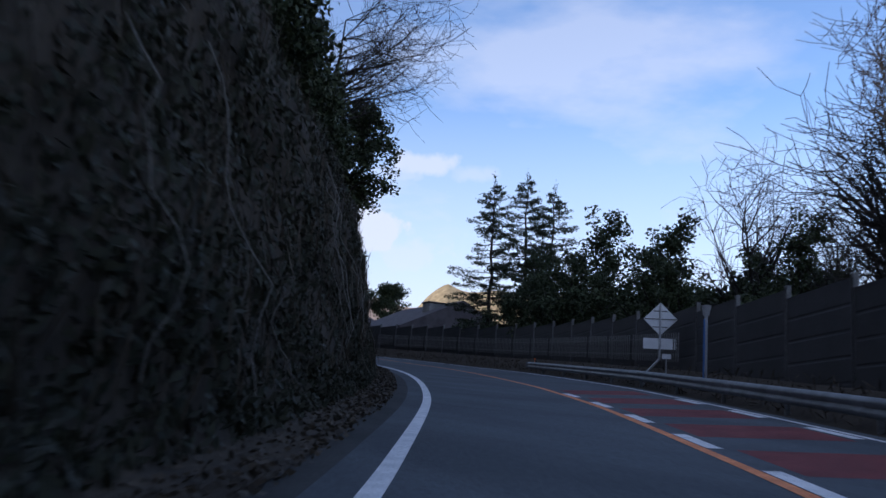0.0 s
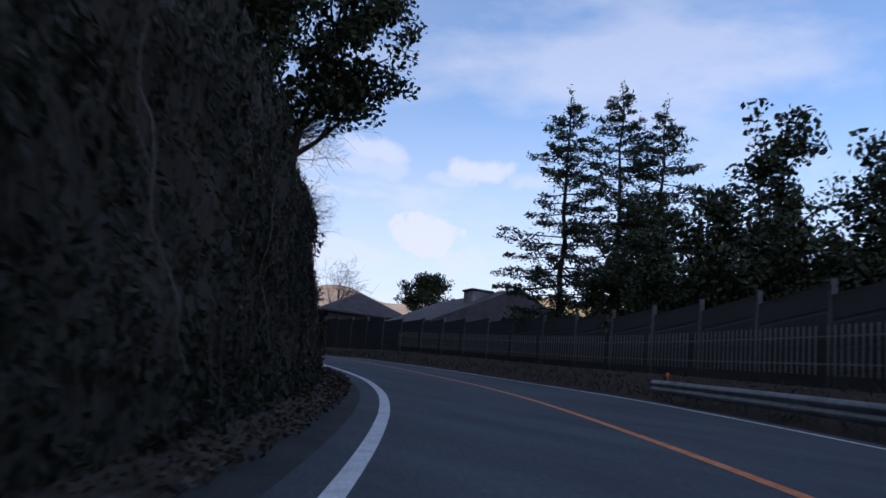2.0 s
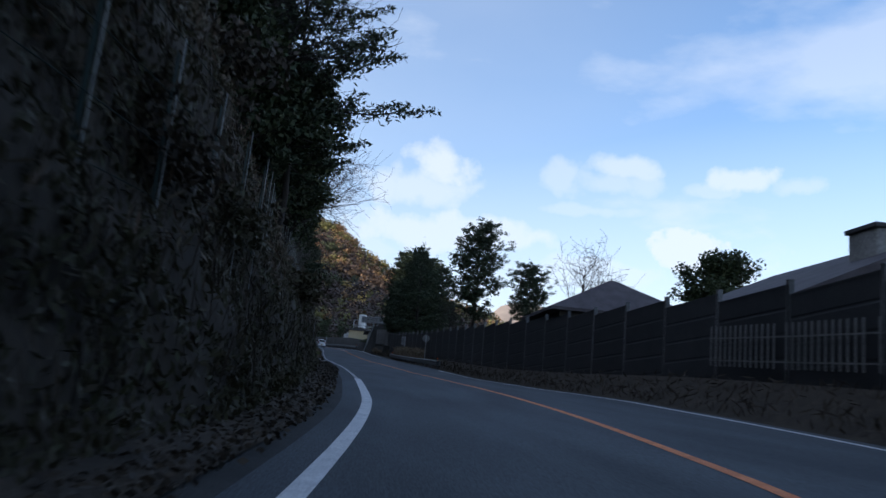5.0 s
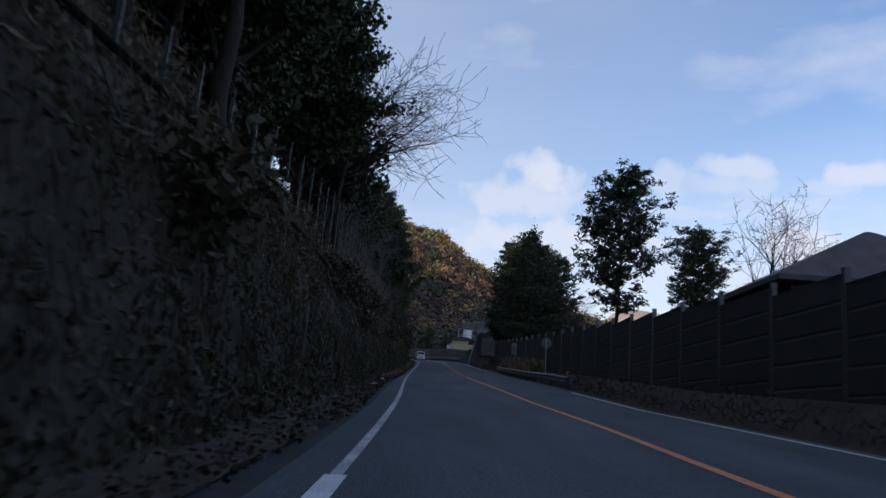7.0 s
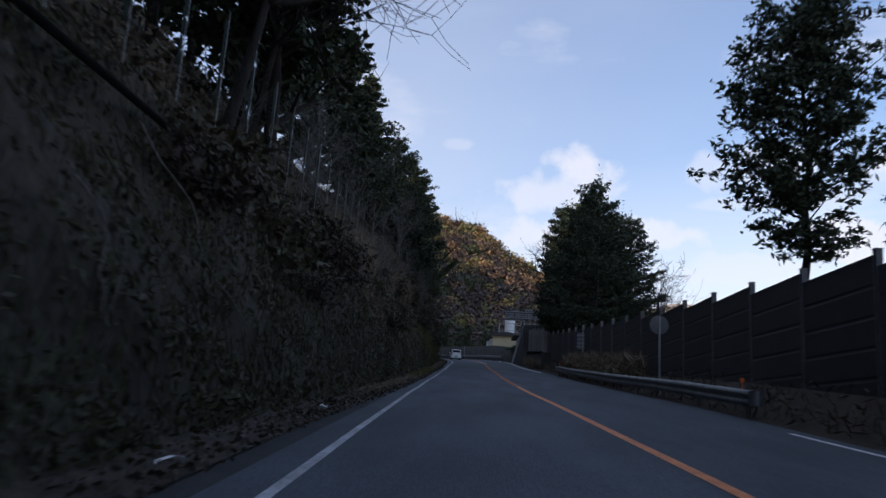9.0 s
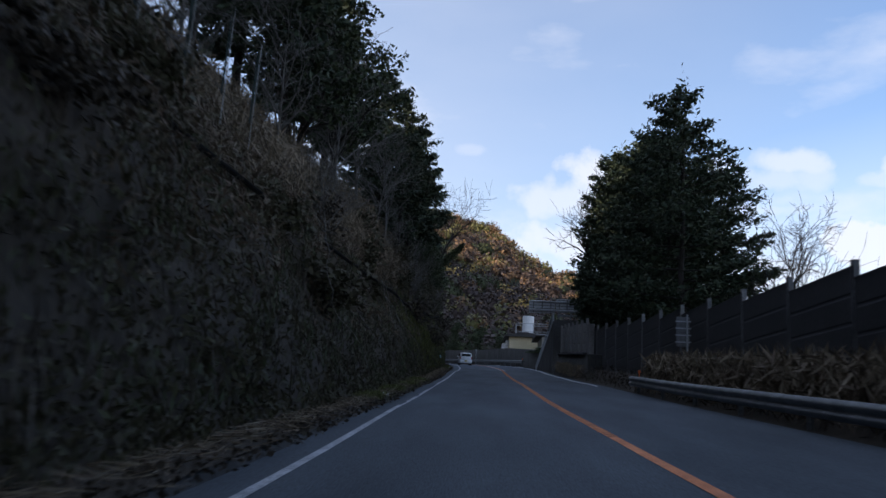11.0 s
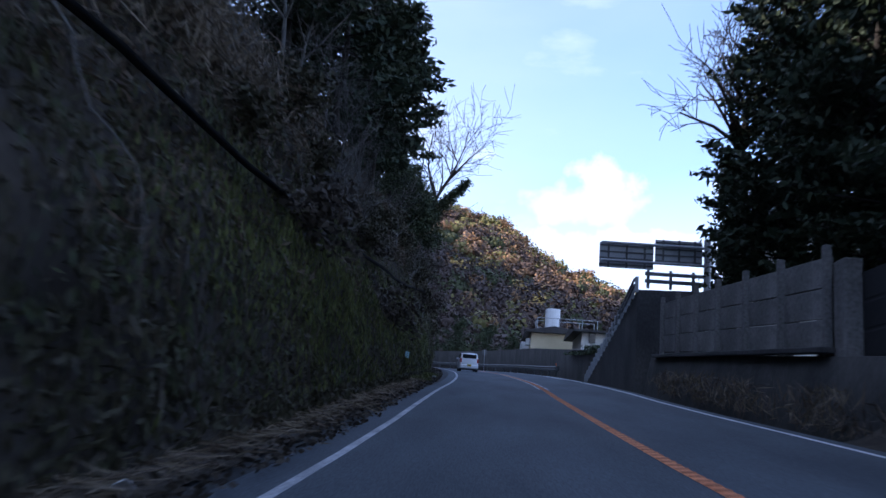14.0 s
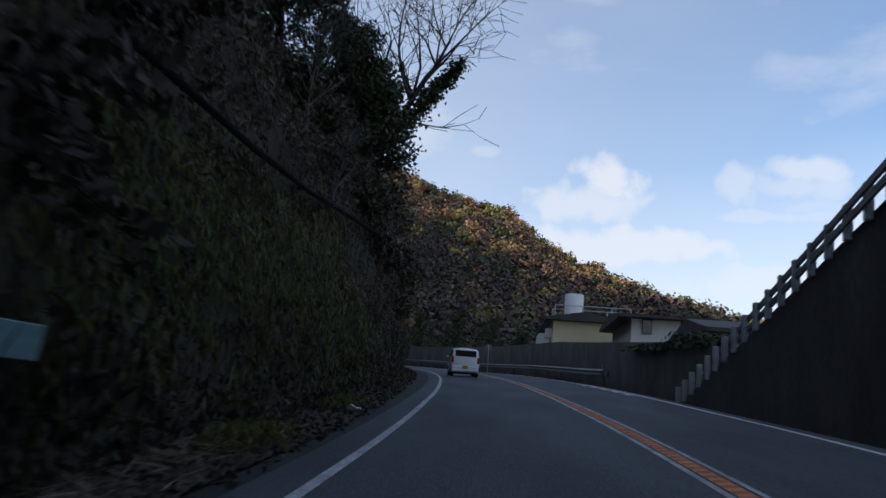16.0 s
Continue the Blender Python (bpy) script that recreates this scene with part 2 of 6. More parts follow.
ORANGE_REFLECTOR = surface("orange_reflector", (0.75, 0.12, 0.02), (0.85, 0.18, 0.03), 3, 0.35, 30, 0.0, grit=0.05)
CABLE = surface("black_pipe", (0.004, 0.004, 0.004), (0.009, 0.008, 0.007), 3, 1.0, 30, 0.1, grit=0.2)
CABLE.node_tree.nodes["Principled BSDF"].inputs["Specular IOR Level"].default_value = 0.05
NEEDLES = leafy("needles", [(0.024, 0.036, 0.021), (0.032, 0.048, 0.026), (0.040, 0.056, 0.029), (0.054, 0.062, 0.032)])
LEAVES = leafy("evergreen_leaves", [(0.022, 0.032, 0.016), (0.032, 0.046, 0.020), (0.042, 0.058, 0.025), (0.060, 0.070, 0.031)])
OLIVE = leafy("hanging_ivy", [(0.044, 0.040, 0.021), (0.050, 0.046, 0.023), (0.060, 0.049, 0.031), (0.058, 0.060, 0.028)])
DRY = leafy("dry_grass", [(0.09, 0.07, 0.045), (0.16, 0.125, 0.08), (0.24, 0.19, 0.13), (0.12, 0.085, 0.06)])
# olive, russet and yellow are raised to carry some of the ridge's sunlight
HILL_TREES = [leafy("woods_" + n_, [tuple(0.85 * q for q in c), c, tuple(1.12 * q for q in c)]) for n_, c in (
    ("green", (0.060, 0.070, 0.030)), ("grey_brown", (0.075, 0.054, 0.047)), ("russet", (0.24, 0.14, 0.07)), ("olive", (0.17, 0.155, 0.055)), ("brown", (0.088, 0.058, 0.044)), ("yellow", (0.42, 0.29, 0.085)))]
STEMS = leafy("dry_stems", [(0.026, 0.021, 0.015), (0.04, 0.031, 0.022), (0.058, 0.046, 0.033), (0.085, 0.068, 0.05)])
# brown scrub, paler than its own tone to make up for missing skylight
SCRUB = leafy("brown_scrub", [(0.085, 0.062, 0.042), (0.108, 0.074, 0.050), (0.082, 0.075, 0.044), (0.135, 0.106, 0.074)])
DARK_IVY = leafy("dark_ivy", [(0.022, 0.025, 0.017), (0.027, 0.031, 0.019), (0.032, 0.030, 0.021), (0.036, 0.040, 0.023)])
FERN = leafy("ferns", [(0.034, 0.044, 0.018), (0.045, 0.058, 0.022), (0.055, 0.060, 0.026), (0.04, 0.042, 0.02)])
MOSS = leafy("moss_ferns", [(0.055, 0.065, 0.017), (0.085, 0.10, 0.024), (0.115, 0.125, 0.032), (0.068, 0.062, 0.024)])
NET = surface("green_net", (0.007, 0.016, 0.013), (0.010, 0.022, 0.018), 3, 1.0, 30, 0.0, grit=0.2)
BLUE_SIGN = surface("pale_teal_paint", (0.20, 0.36, 0.36), (0.28, 0.45, 0.45), 2, 0.5, 25, 0.1, grit=0.12)
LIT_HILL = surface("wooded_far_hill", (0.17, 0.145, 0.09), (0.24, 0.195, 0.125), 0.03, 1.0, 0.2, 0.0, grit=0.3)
FAR_HILL = surface("far_mountain", (0.16, 0.13, 0.12), (0.24, 0.20, 0.18), 0.003, 1.0, 0.03, 0.0, grit=0.15)


# ---------------------------------------------------------------- mesh helpers
def mesh_np(name, verts, faces):
    """A mesh from arrays: verts (n, 3), faces (m, k) of one size."""
    verts, faces = np.asarray(verts, "f"), np.asarray(faces, "i")
    me = bpy.data.meshes.new(name)
    k = faces.shape[1]
    me.vertices.add(len(verts))
    me.vertices.foreach_set("co", verts.ravel())
    me.loops.add(faces.size)
    me.loops.foreach_set("vertex_index", faces.ravel())
    me.polygons.add(len(faces))
    me.polygons.foreach_set("loop_start", np.arange(0, faces.size, k, dtype="i"))
    me.polygons.foreach_set("loop_total", np.full(len(faces), k, "i"))
    me.update(calc_edges=True)
    return me


def obj(name, me, material, parent=None, label=""):
    me.materials.append(material)
    ob = new(name, me)
    if parent:
        ob.parent = parent
    if label:
        ob["label"] = label
    return ob


def part(name, bm, material, parent=None, label="", smooth=False):
    me = bpy.data.meshes.new(name)
    bmesh.ops.recalc_face_normals(bm, faces=bm.faces)
    if smooth:
        for f in bm.faces:
            f.smooth = True
    bm.to_mesh(me)
    bm.free()
    return obj(name, me, material, parent, label)


def box(bm, centre, size, rot=None, bevel=0.0):
    m = Matrix.Translation(centre) @ (rot.to_4x4() if rot else Matrix()) @ Matrix.Diagonal((*size, 1))
    made = bmesh.ops.create_cube(bm, size=1.0, matrix=m)["verts"]
    if bevel:
        edges = list({e for v in made for e in v.link_edges})
        bmesh.ops.bevel(bm, geom=edges, offset=bevel, segments=1, affect="EDGES")
    return bm


def rod(bm, a, b, r, r2=None, sides=10):
    a, b = Vector(a), Vector(b)
    way = b - a
    m = Matrix.Translation((a + b) / 2) @ way.to_track_quat("Z", "Y").to_matrix().to_4x4()
    bmesh.ops.create_cone(bm, cap_ends=True, segments=sides, radius1=r, radius2=r if r2 is None else r2, depth=way.length, matrix=m)
    return bm


def boxed(size, centre=(0, 0, 0), bevel=0.0):
    return box(bmesh.new(), centre, size, bevel=bevel)


def empty(name, m=None):
    ob = new(name)
    ob.empty_display_size = 0.2
    if m:
        ob.matrix_world = m
    return ob


# ---------------------------------------------------------------- the road's line
# plan of the driven line: x, y
LINE = [(-40, -67), (-20.3, -33.8), (0, 0), (6.4, 10.9), (12.24, 21.64), (17.7, 33.06), (22.2, 44.5), (25.05, 56.0), (26.9, 70.0), (27.6, 84.0),
        (28.05, 100.4), (28.15, 129.0), (28.08, 147.0), (27.98, 165.0), (27.95, 184.0), (27.95, 200.0), (27.5, 215.0), (26.5, 230.0), (24.7, 245.0),
        (22.0, 260.0), (17.6, 275.0), (11.5, 288.0), (3.0, 298.0), (-8.0, 305.0), (-22.0, 308.0), (-40.0, 306.0)]


def catmull(pts, n=24):
    p = np.array(pts, float)
    p = np.vstack([2 * p[0] - p[1], p, 2 * p[-1] - p[-2]])
    t = np.linspace(0, 1, n, endpoint=False)[:, None]
    out = []
    for i in range(1, len(p) - 2):
        a, b, c, d = p[i - 1:i + 3]
        out.append(0.5 * (2 * b + (c - a) * t + (2 * a - 5 * b + 4 * c - d) * t ** 2 + (3 * b - a - 3 * c + d) * t ** 3))
    return np.vstack(out + [p[-2:-1]])


AXY = catmull(LINE)
AS = np.concatenate([[0], np.cumsum(np.hypot(*np.diff(AXY, axis=0).T))])
AS -= AS[48]
AT = np.gradient(AXY, axis=0)
AT /= np.linalg.norm(AT, axis=1)[:, None]


def road_z(s):
    return np.interp(s, [-80, -10, 0, 10, 20, 30, 40, 50, 60, 70, 80, 90, 100, 112, 125, 140, 155, 165, 175, 185, 195, 205, 215, 230, 250, 300, 360],
                     [-5.6, -0.68, -0.02, 0.63, 1.28, 1.94, 2.65, 3.36, 4.04, 4.76, 5.44, 6.11, 6.74, 7.5, 8.33, 9.28, 10.29, 11.02, 11.75, 12.56, 13.36, 14.1, 14.82, 15.91, 17.3, 20.4, 23.7])


def bank(s):
    return np.interp(s, [0, 15, 30, 45, 60, 75, 85, 95, 110, 130, 150, 170, 185, 200, 215, 235], [0.02, 0.039, 0.058, 0.05, 0.047, 0.043, 0.039, 0.015, 0.0, 0.028, 0.032, 0.04, 0.032, 0.04, 0.035, 0.025])


def at(s, d, h=0.0, tilted=1.0):
    """World places at s along the line, d to its right and h above the banked road there (tilted=0: above the line itself)."""
    s, d, h = np.broadcast_arrays(np.asarray(s, float), np.asarray(d, float), np.asarray(h, float))
    x, y = np.interp(s, AS, AXY[:, 0]), np.interp(s, AS, AXY[:, 1])
    tx, ty = np.interp(s, AS, AT[:, 0]), np.interp(s, AS, AT[:, 1])
    q = np.hypot(tx, ty)
    return np.stack([x + ty / q * d, y - tx / q * d, road_z(s) + bank(s) * np.clip(d, -3, 7) * tilted + h], -1)


def spot(s, d, h=0.0, tilted=1.0):
    return Vector(at(s, d, h, tilted).tolist())


def heading(s):
    """Degrees of the road's direction, from +y, anticlockwise."""
    return -math.degrees(math.atan2(float(np.interp(s, AS, AT[:, 0])), float(np.interp(s, AS, AT[:, 1]))))


LINE_S = [0, 10, 20, 30, 40, 50, 60, 70, 80, 90, 100, 110, 120, 135, 150, 160, 170, 180, 190, 200, 210, 222, 240]


def left_line(s):
    return np.interp(s, LINE_S, [-0.71, -0.79, -0.8, -0.86, -0.93, -1.12, -1.08, -1.04, -0.98, -1.03, -1.25, -1.41, -1.6, -1.8, -1.79, -1.65, -1.57, -1.4, -1.36, -1.29, -1.27, -1.18, -1.0])


def centre_line(s):
    return np.interp(s, LINE_S, [2.68, 2.88, 3.05, 3.0, 2.76, 2.56, 2.67, 2.78, 2.78, 2.74, 2.63, 2.42, 2.28, 2.09, 2.07, 2.12, 2.2, 2.11, 2.08, 2.1, 2.1, 2.15, 2.3])


def right_line(s):
    return np.interp(s, LINE_S, [5.97, 6.07, 6.11, 6.1, 6.08, 6.05, 6.0, 5.98, 5.95, 5.86, 5.67, 5.5, 5.35, 5.32, 5.35, 5.36, 5.3, 5.1, 4.85, 4.8, 5.0, 5.4, 5.8])


def foot(s):
    """The foot of the cutting."""
    return np.interp(s, [0, 30, 45, 58, 72, 100, 120, 160, 180, 200, 215, 240], [-2.3, -2.7, -2.75, -2.75, -2.6, -2.7, -3.2, -2.9, -2.6, -2.75, -3.0, -3.2])


def ribbon(name, s, ds, hs, material):
    """A strip along the road: ds and hs are functions of s or numbers, one per rail."""
    s = np.asarray(s, float)
    rails = [at(s, d(s) if callable(d) else d, h(s) if callable(h) else h) for d, h in zip(ds, hs)]
    v = np.stack(rails, 1)
    n, k = v.shape[:2]
    i, j = np.meshgrid(np.arange(n - 1), np.arange(k - 1), indexing="ij")
    a = i * k + j
    f = np.stack([a, a + 1, a + k + 1, a + k], -1).reshape(-1, 4)
    return obj(name, mesh_np(name, v.reshape(-1, 3), f), material)


def strip(name, s0, s1, d, w, material, h=0.006, step=1.0):
    """A painted line."""
    s = np.linspace(s0, s1, max(2, int((s1 - s0) / step) + 1))
    dd = d if callable(d) else (lambda q: np.full_like(q, d))
    return tagged(ribbon(name, s, [lambda q: dd(q) - w / 2, lambda q: dd(q) + w / 2], [h, h], material), kind="structure")


S_ALL = np.arange(-75, 352, 1.0)
tagged(ribbon("road", S_ALL, [lambda s: left_line(s) - 0.55, left_line, centre_line, lambda s: right_line(s) + 0.35], [-0.01, 0, 0, 0], ASPHALT),
       "dark grey worn asphalt road climbing gently through a cutting", "road", kind="structure")
# painted lines
strip("left_edge_line", -70, 92, left_line, 0.20, WHITE_LINE)
for q0, q1 in ((92, 151.5), (153.5, 156.8), (158.0, 162.5), (169.0, 345)):
    strip("worn_edge_line", q0, q1, left_line, 0.115, WORN_LINE)
for q0, q1 in ((151.5, 153.5), (156.8, 158.0), (162.5, 169.0)):
    strip("worn_edge_line", q0, q1, lambda s: left_line(s) + 0.03, 0.065, WORN_LINE)
strip("centre_line", -70, 143, centre_line, 0.15, ORANGE_LINE)
strip("centre_line", 143, 345, centre_line, 0.16, ORANGE_LINE)
strip("right_edge_line", -70, 121.5, right_line, 0.11, WHITE_LINE)
strip("right_edge_line", 168, 345, right_line, 0.11, WHITE_LINE)
strip("centre_border_line", 196, 345, lambda s: centre_line(s) - 0.15, 0.07, WORN_LINE)
strip("centre_border_line", 196, 345, lambda s: centre_line(s) + 0.15, 0.06, WORN_LINE)
for k in range(7):
    strip("slow_dash", 7.5 - 8.4 + 4.2 * k, 9.5 - 8.4 + 4.2 * k, lambda s: centre_line(s) + 0.2, 0.20, WHITE_LINE)
    strip("slow_dash", 5.4 - 8.4 + 4.2 * k, 7.4 - 8.4 + 4.2 * k, lambda s: right_line(s) - 0.22, 0.20, WHITE_LINE)
for k in range(8):
    strip("red_band", 5.0 - 8.4 + 4.2 * k, 7.4 - 8.4 + 4.2 * k, lambda s: (centre_line(s) + right_line(s)) / 2, 2.3, RED_PAVING, h=0.003)
for k in range(5):
    strip("slow_dash", 219 + 2.6 * k, 220.4 + 2.6 * k, lambda s: right_line(s) - 0.24, 0.22, WHITE_LINE)

# ribs across the orange line
q = np.arange(143, 260, 0.32)
rib = np.stack([at(q + e, centre_line(q) + w, h) for e, w, h in ((0, -0.075, 0.006), (0.06, 0.085, 0.006), (0.17, 0.085, 0.006), (0.11, -0.075, 0.006), (0.03, -0.07, 0.016), (0.09, 0.08, 0.016), (0.14, 0.08, 0.016), (0.08, -0.07, 0.016))], 1)
f = np.array([[4, 5, 6, 7], [0, 1, 5, 4], [1, 2, 6, 5], [2, 3, 7, 6], [3, 0, 4, 7]])
tagged(obj("rumble_rib", mesh_np("rumble_rib", rib.reshape(-1, 3), (f[None] + 8 * np.arange(len(q))[:, None, None]).reshape(-1, 4)), DARK_LINE), kind="stuff")

# shoulders and verges
tagged(ribbon("left_shoulder", S_ALL, [lambda s: foot(s) - 0.3, lambda s: left_line(s) - 0.9, lambda s: left_line(s) - 0.5], [0.10, 0.03, -0.012], SHOULDER), kind="structure")
tagged(ribbon("left_verge", S_ALL, [lambda s: foot(s) - 0.6, lambda s: foot(s) + 0.1, lambda s: np.minimum(foot(s) + 0.8, left_line(s) - 0.7)], [0.5, 0.13, 0.045], LITTER), kind="structure")


def fence_d(s):
    return np.interp(s, [0, 45, 58, 80, 95, 110, 180, 240], [7.9, 7.8, 8.0, 8.0, 7.5, 7.05, 6.95, 7.0])


def fence_base(s):
    return np.interp(s, [0, 50, 80, 105, 150], [0.6, 0.8, 0.8, 0.7, 0.6])


tagged(ribbon("right_verge", np.arange(-75, 180, 1.0), [lambda s: right_line(s) + 0.3, lambda s: right_line(s) + 0.6, lambda s: fence_d(s) - 0.3, lambda s: fence_d(s) + 0.4],
       [-0.012, 0.05, lambda s: fence_base(s) - 0.05, fence_base], SOIL), kind="structure")


# ---------------------------------------------------------------- ground and hills
def near_line(x, y):
    """s and d of places, by the nearest place of the road's line."""
    p = AXY[::3]
    s_ = AS[::3]
    t_ = AT[::3]
    s, d = np.empty(len(x)), np.empty(len(x))
    for i in range(0, len(x), 4000):
        q = np.stack([x[i:i + 4000], y[i:i + 4000]], -1)
        k = ((q[:, None] - p[None]) ** 2).sum(2).argmin(1)
        rel = q - p[k]
        s[i:i + 4000] = s_[k] + (rel * t_[k]).sum(1)
        d[i:i + 4000] = rel[:, 0] * t_[k, 1] - rel[:, 1] * t_[k, 0]
    return s, d


def wave(x, y, k, seed=0.0):
    return np.sin(x * k + 1.7 * np.sin(y * k * 0.7 + seed)) * np.cos(y * k * 1.3 + 1.3 * np.sin(x * k * 0.6 + seed * 2))


RIDGE_X = [-260, -120, -27, 16, 33, 45, 62, 78, 94, 113, 126, 160, 220, 320]
RIDGE_Z = [120, 130, 139, 126, 121, 112, 100, 94, 84, 75, 69, 56, 44, 36]


def hill_z(x, y):
    """The wooded hill at the road's end: a ridge across, falling towards the road."""
    top = np.interp(x, RIDGE_X, RIDGE_Z) + 3 * wave(x, y, 0.06)
    fall = np.clip((610 - y) / 280, 0, 1)
    behind = np.clip((y - 610) / 300, 0, 1)
    low_ = 22 + 0.0 * x
    # unseen spur, added to keep the sun off the hill's lower slope
    shade_spur = 168 * np.exp(-((x + 150) / 62) ** 2) * np.clip((y - 240) / 60, 0, 1) * np.clip((700 - y) / 80, 0, 1)
    return np.maximum(shade_spur, low_ + (top - 6 - low_) * (1 - fall ** 0.9) * (1 - behind ** 1.5) + 4 * wave(x, y, 0.035, 1.0) * fall * (1 - fall) * 4)


def ground_z(x, y):
    s, d = near_line(x, y)
    z = road_z(np.clip(s, -80, 360)) + np.clip(s + 80, -300, 0) * 0.05
    left = np.clip(-d - 5, 0, None)
    # the far heights are out of view, raised so that they block the sun
    up = np.interp(left, [0, 3, 20, 65, 110, 180, 400], [0, 0, 18, 62, 118, 165, 90])
    z_left = z + up * np.interp(s, [85, 130, 270, 350], [1.0, 0.66, 0.66, 0.4])
    z_right = z + np.interp(d, [6, 8, 30, 200, 900], [-0.3, 0.3, 0.5, -2, -10])
    # unseen ridge added in the west, to cast shade on the far hill
    shade_ridge = 170 * np.exp(-((x + 150) / 60) ** 2) * np.clip((y - 150) / 60, 0, 1)
    out = np.where(d < 0, np.where(d < -5, z_left, z) - 0.4, z_right)
    out = np.where(np.abs(d) < 7, np.minimum(out, z - 0.4), out)
    out = np.where(x < -72, np.maximum(out, shade_ridge), out)
    far = np.clip((y - 330) / 60, 0, 1)
    return out * (1 - far) + np.maximum(hill_z(x, y), 20) * far


gx = np.unique(np.concatenate([np.linspace(-3000, -300, 18), np.linspace(-300, -80, 30), np.linspace(-80, 120, 81), np.linspace(120, 400, 30), np.linspace(400, 3000, 18)]))
gy = np.unique(np.concatenate([np.linspace(-1500, -120, 16), np.linspace(-120, 340, 150), np.linspace(340, 950, 60), np.linspace(950, 4000, 18)]))
GX, GY = np.meshgrid(gx, gy, indexing="ij")
GZ = ground_z(GX.ravel(), GY.ravel())
ii, jj = np.meshgrid(np.arange(len(gx) - 1), np.arange(len(gy) - 1), indexing="ij")
ga = ii * len(gy) + jj
ground = obj("ground", mesh_np("ground", np.stack([GX.ravel(), GY.ravel(), GZ], -1), np.stack([ga, ga + len(gy), ga + len(gy) + 1, ga + 1], -1).reshape(-1, 4)), GRASS)
tagged(ground, "dark soil and grass ground of the valley", "ground", kind="structure")

# the cutting beside the road: a steep wall of soil and roots, then the hillside
S_CUT = np.arange(-70, 300, 0.8)
CUT_A = [(0.1, 0.0), (-0.1, 0.5), (-0.3, 1.2), (-0.45, 2.0), (-0.65, 3.0), (-0.85, 4.0), (-1.1, 5.4), (-1.7, 7.0), (-3.4, 9.0), (-6.5, 12), (-12, 17), (-22, 27)]
CUT_B = [(0.1, 0.0), (-0.15, 0.5), (-0.45, 1.2), (-0.8, 2.0), (-1.25, 3.0), (-1.75, 4.0), (-2.3, 4.9), (-3.1, 5.9), (-4.8, 7.7), (-8.0, 11.2), (-14, 17), (-24, 27)]

CUT_C = [(0.1, 0.0), (-0.1, 0.5), (-0.35, 1.2), (-0.7, 2.0), (-1.2, 3.0), (-1.8, 4.0), (-2.2, 5.0), (-2.55, 6.2), (-3.4, 8.2), (-5.5, 11.0), (-12, 16), (-24, 27)]
CUT_D = [(0.1, 0.0), (0.08, 0.5), (0.02, 1.2), (-0.08, 2.0), (-0.22, 3.0), (-0.42, 4.0), (-0.7, 5.2), (-1.05, 6.7), (-1.7, 8.4), (-3.8, 11.0), (-10.5, 16), (-23, 27)]


def cut_at(s, k):
    """Offset from the foot and height of the cutting's rail k (may be between two)."""
    i = np.arange(len(CUT_A))
    w = np.array([np.interp(s, x, y) for x, y in (([68, 95], [1, 0]), ([68, 95, 160, 190], [0, 1, 1, 0]), ([160, 190, 203, 224], [0, 1, 1, 0]), ([203, 224], [0, 1]))])
    end = np.interp(s, [250, 300], [1.0, 0.6])
    o = sum(np.interp(k, i, [p[0] for p in c]) * w[j] for j, c in enumerate((CUT_A, CUT_B, CUT_C, CUT_D)))
    h = sum(np.interp(k, i, [p[1] for p in c]) * w[j] for j, c in enumerate((CUT_A, CUT_B, CUT_C, CUT_D)))
    return foot(s) + o, h * end


def cut_place(s, k, out=0.0):
    d, h = cut_at(s, k)
    p = at(s, d, h)
    b = 0.14 * wave(p[..., 1], p[..., 2], 1.9) + 0.26 * wave(p[..., 1], p[..., 2] * 1.4, 0.6, 2.0) + 0.07 * wave(p[..., 1] * 1.3, p[..., 2] * 0.5, 4.6, 3.0)
    b = b * np.clip(k / 2, 0, 1) + out
    t = at(s, d + b, h)
    return t


rails = np.linspace(0, len(CUT_A) - 1, 45)
SS, KK = np.meshgrid(S_CUT, rails, indexing="ij")
cv = cut_place(SS, KK)
ii, jj = np.meshgrid(np.arange(len(S_CUT) - 1), np.arange(len(rails) - 1), indexing="ij")
ca = ii * len(rails) + jj
cutting = obj("hillside", mesh_np("hillside", cv.reshape(-1, 3), np.stack([ca, ca + 1, ca + len(rails) + 1, ca + len(rails)], -1).reshape(-1, 4)), SOIL)
tagged(cutting, "steep dark soil cutting overgrown with ivy and roots", "hillside", kind="structure")

# far mountains
for az0, az1, el0, dist, seed in ((-40, 8, 8.2, 2600, 1.0), (6, 34, 8.1, 2300, 2.0), (25, 75, 7.0, 1900, 3.0), (26, 48, 10.3, 760, 4.0)):
    a = np.linspace(az0, az1, 70)
    crest = dist * np.tan(np.radians(el0)) * (0.93 + 0.05 * np.sin(a * 0.35 + seed) + 0.03 * np.sin(a * 1.1 + seed * 3)) * np.clip(np.minimum(a - az0, az1 - a) / 6, 0, 1) ** 0.6
    x, y = 28 + dist * np.sin(np.radians(a)), 150 + dist * np.cos(np.radians(a))
    x2, y2 = 28 + dist * 0.73 * np.sin(np.radians(a)), 150 + dist * 0.73 * np.cos(np.radians(a))
    v = np.concatenate([np.stack([x2, y2, 0 * x - 60], -1), np.stack([(x + x2) / 2, (y + y2) / 2, crest * 0.55], -1), np.stack([x, y, crest], -1)])
    i = np.arange(69)
    f = np.concatenate([np.stack([i + k, i + 1 + k, i + 71 + k, i + 70 + k], -1) for k in (0, 70)])
    tagged(obj("mountain", mesh_np("mountain", v, f), LIT_HILL if dist < 1000 else FAR_HILL), "sunlit wooded ridge" if dist < 1000 else "hazy brown mountain ridge on the horizon", "mountain", kind="structure")

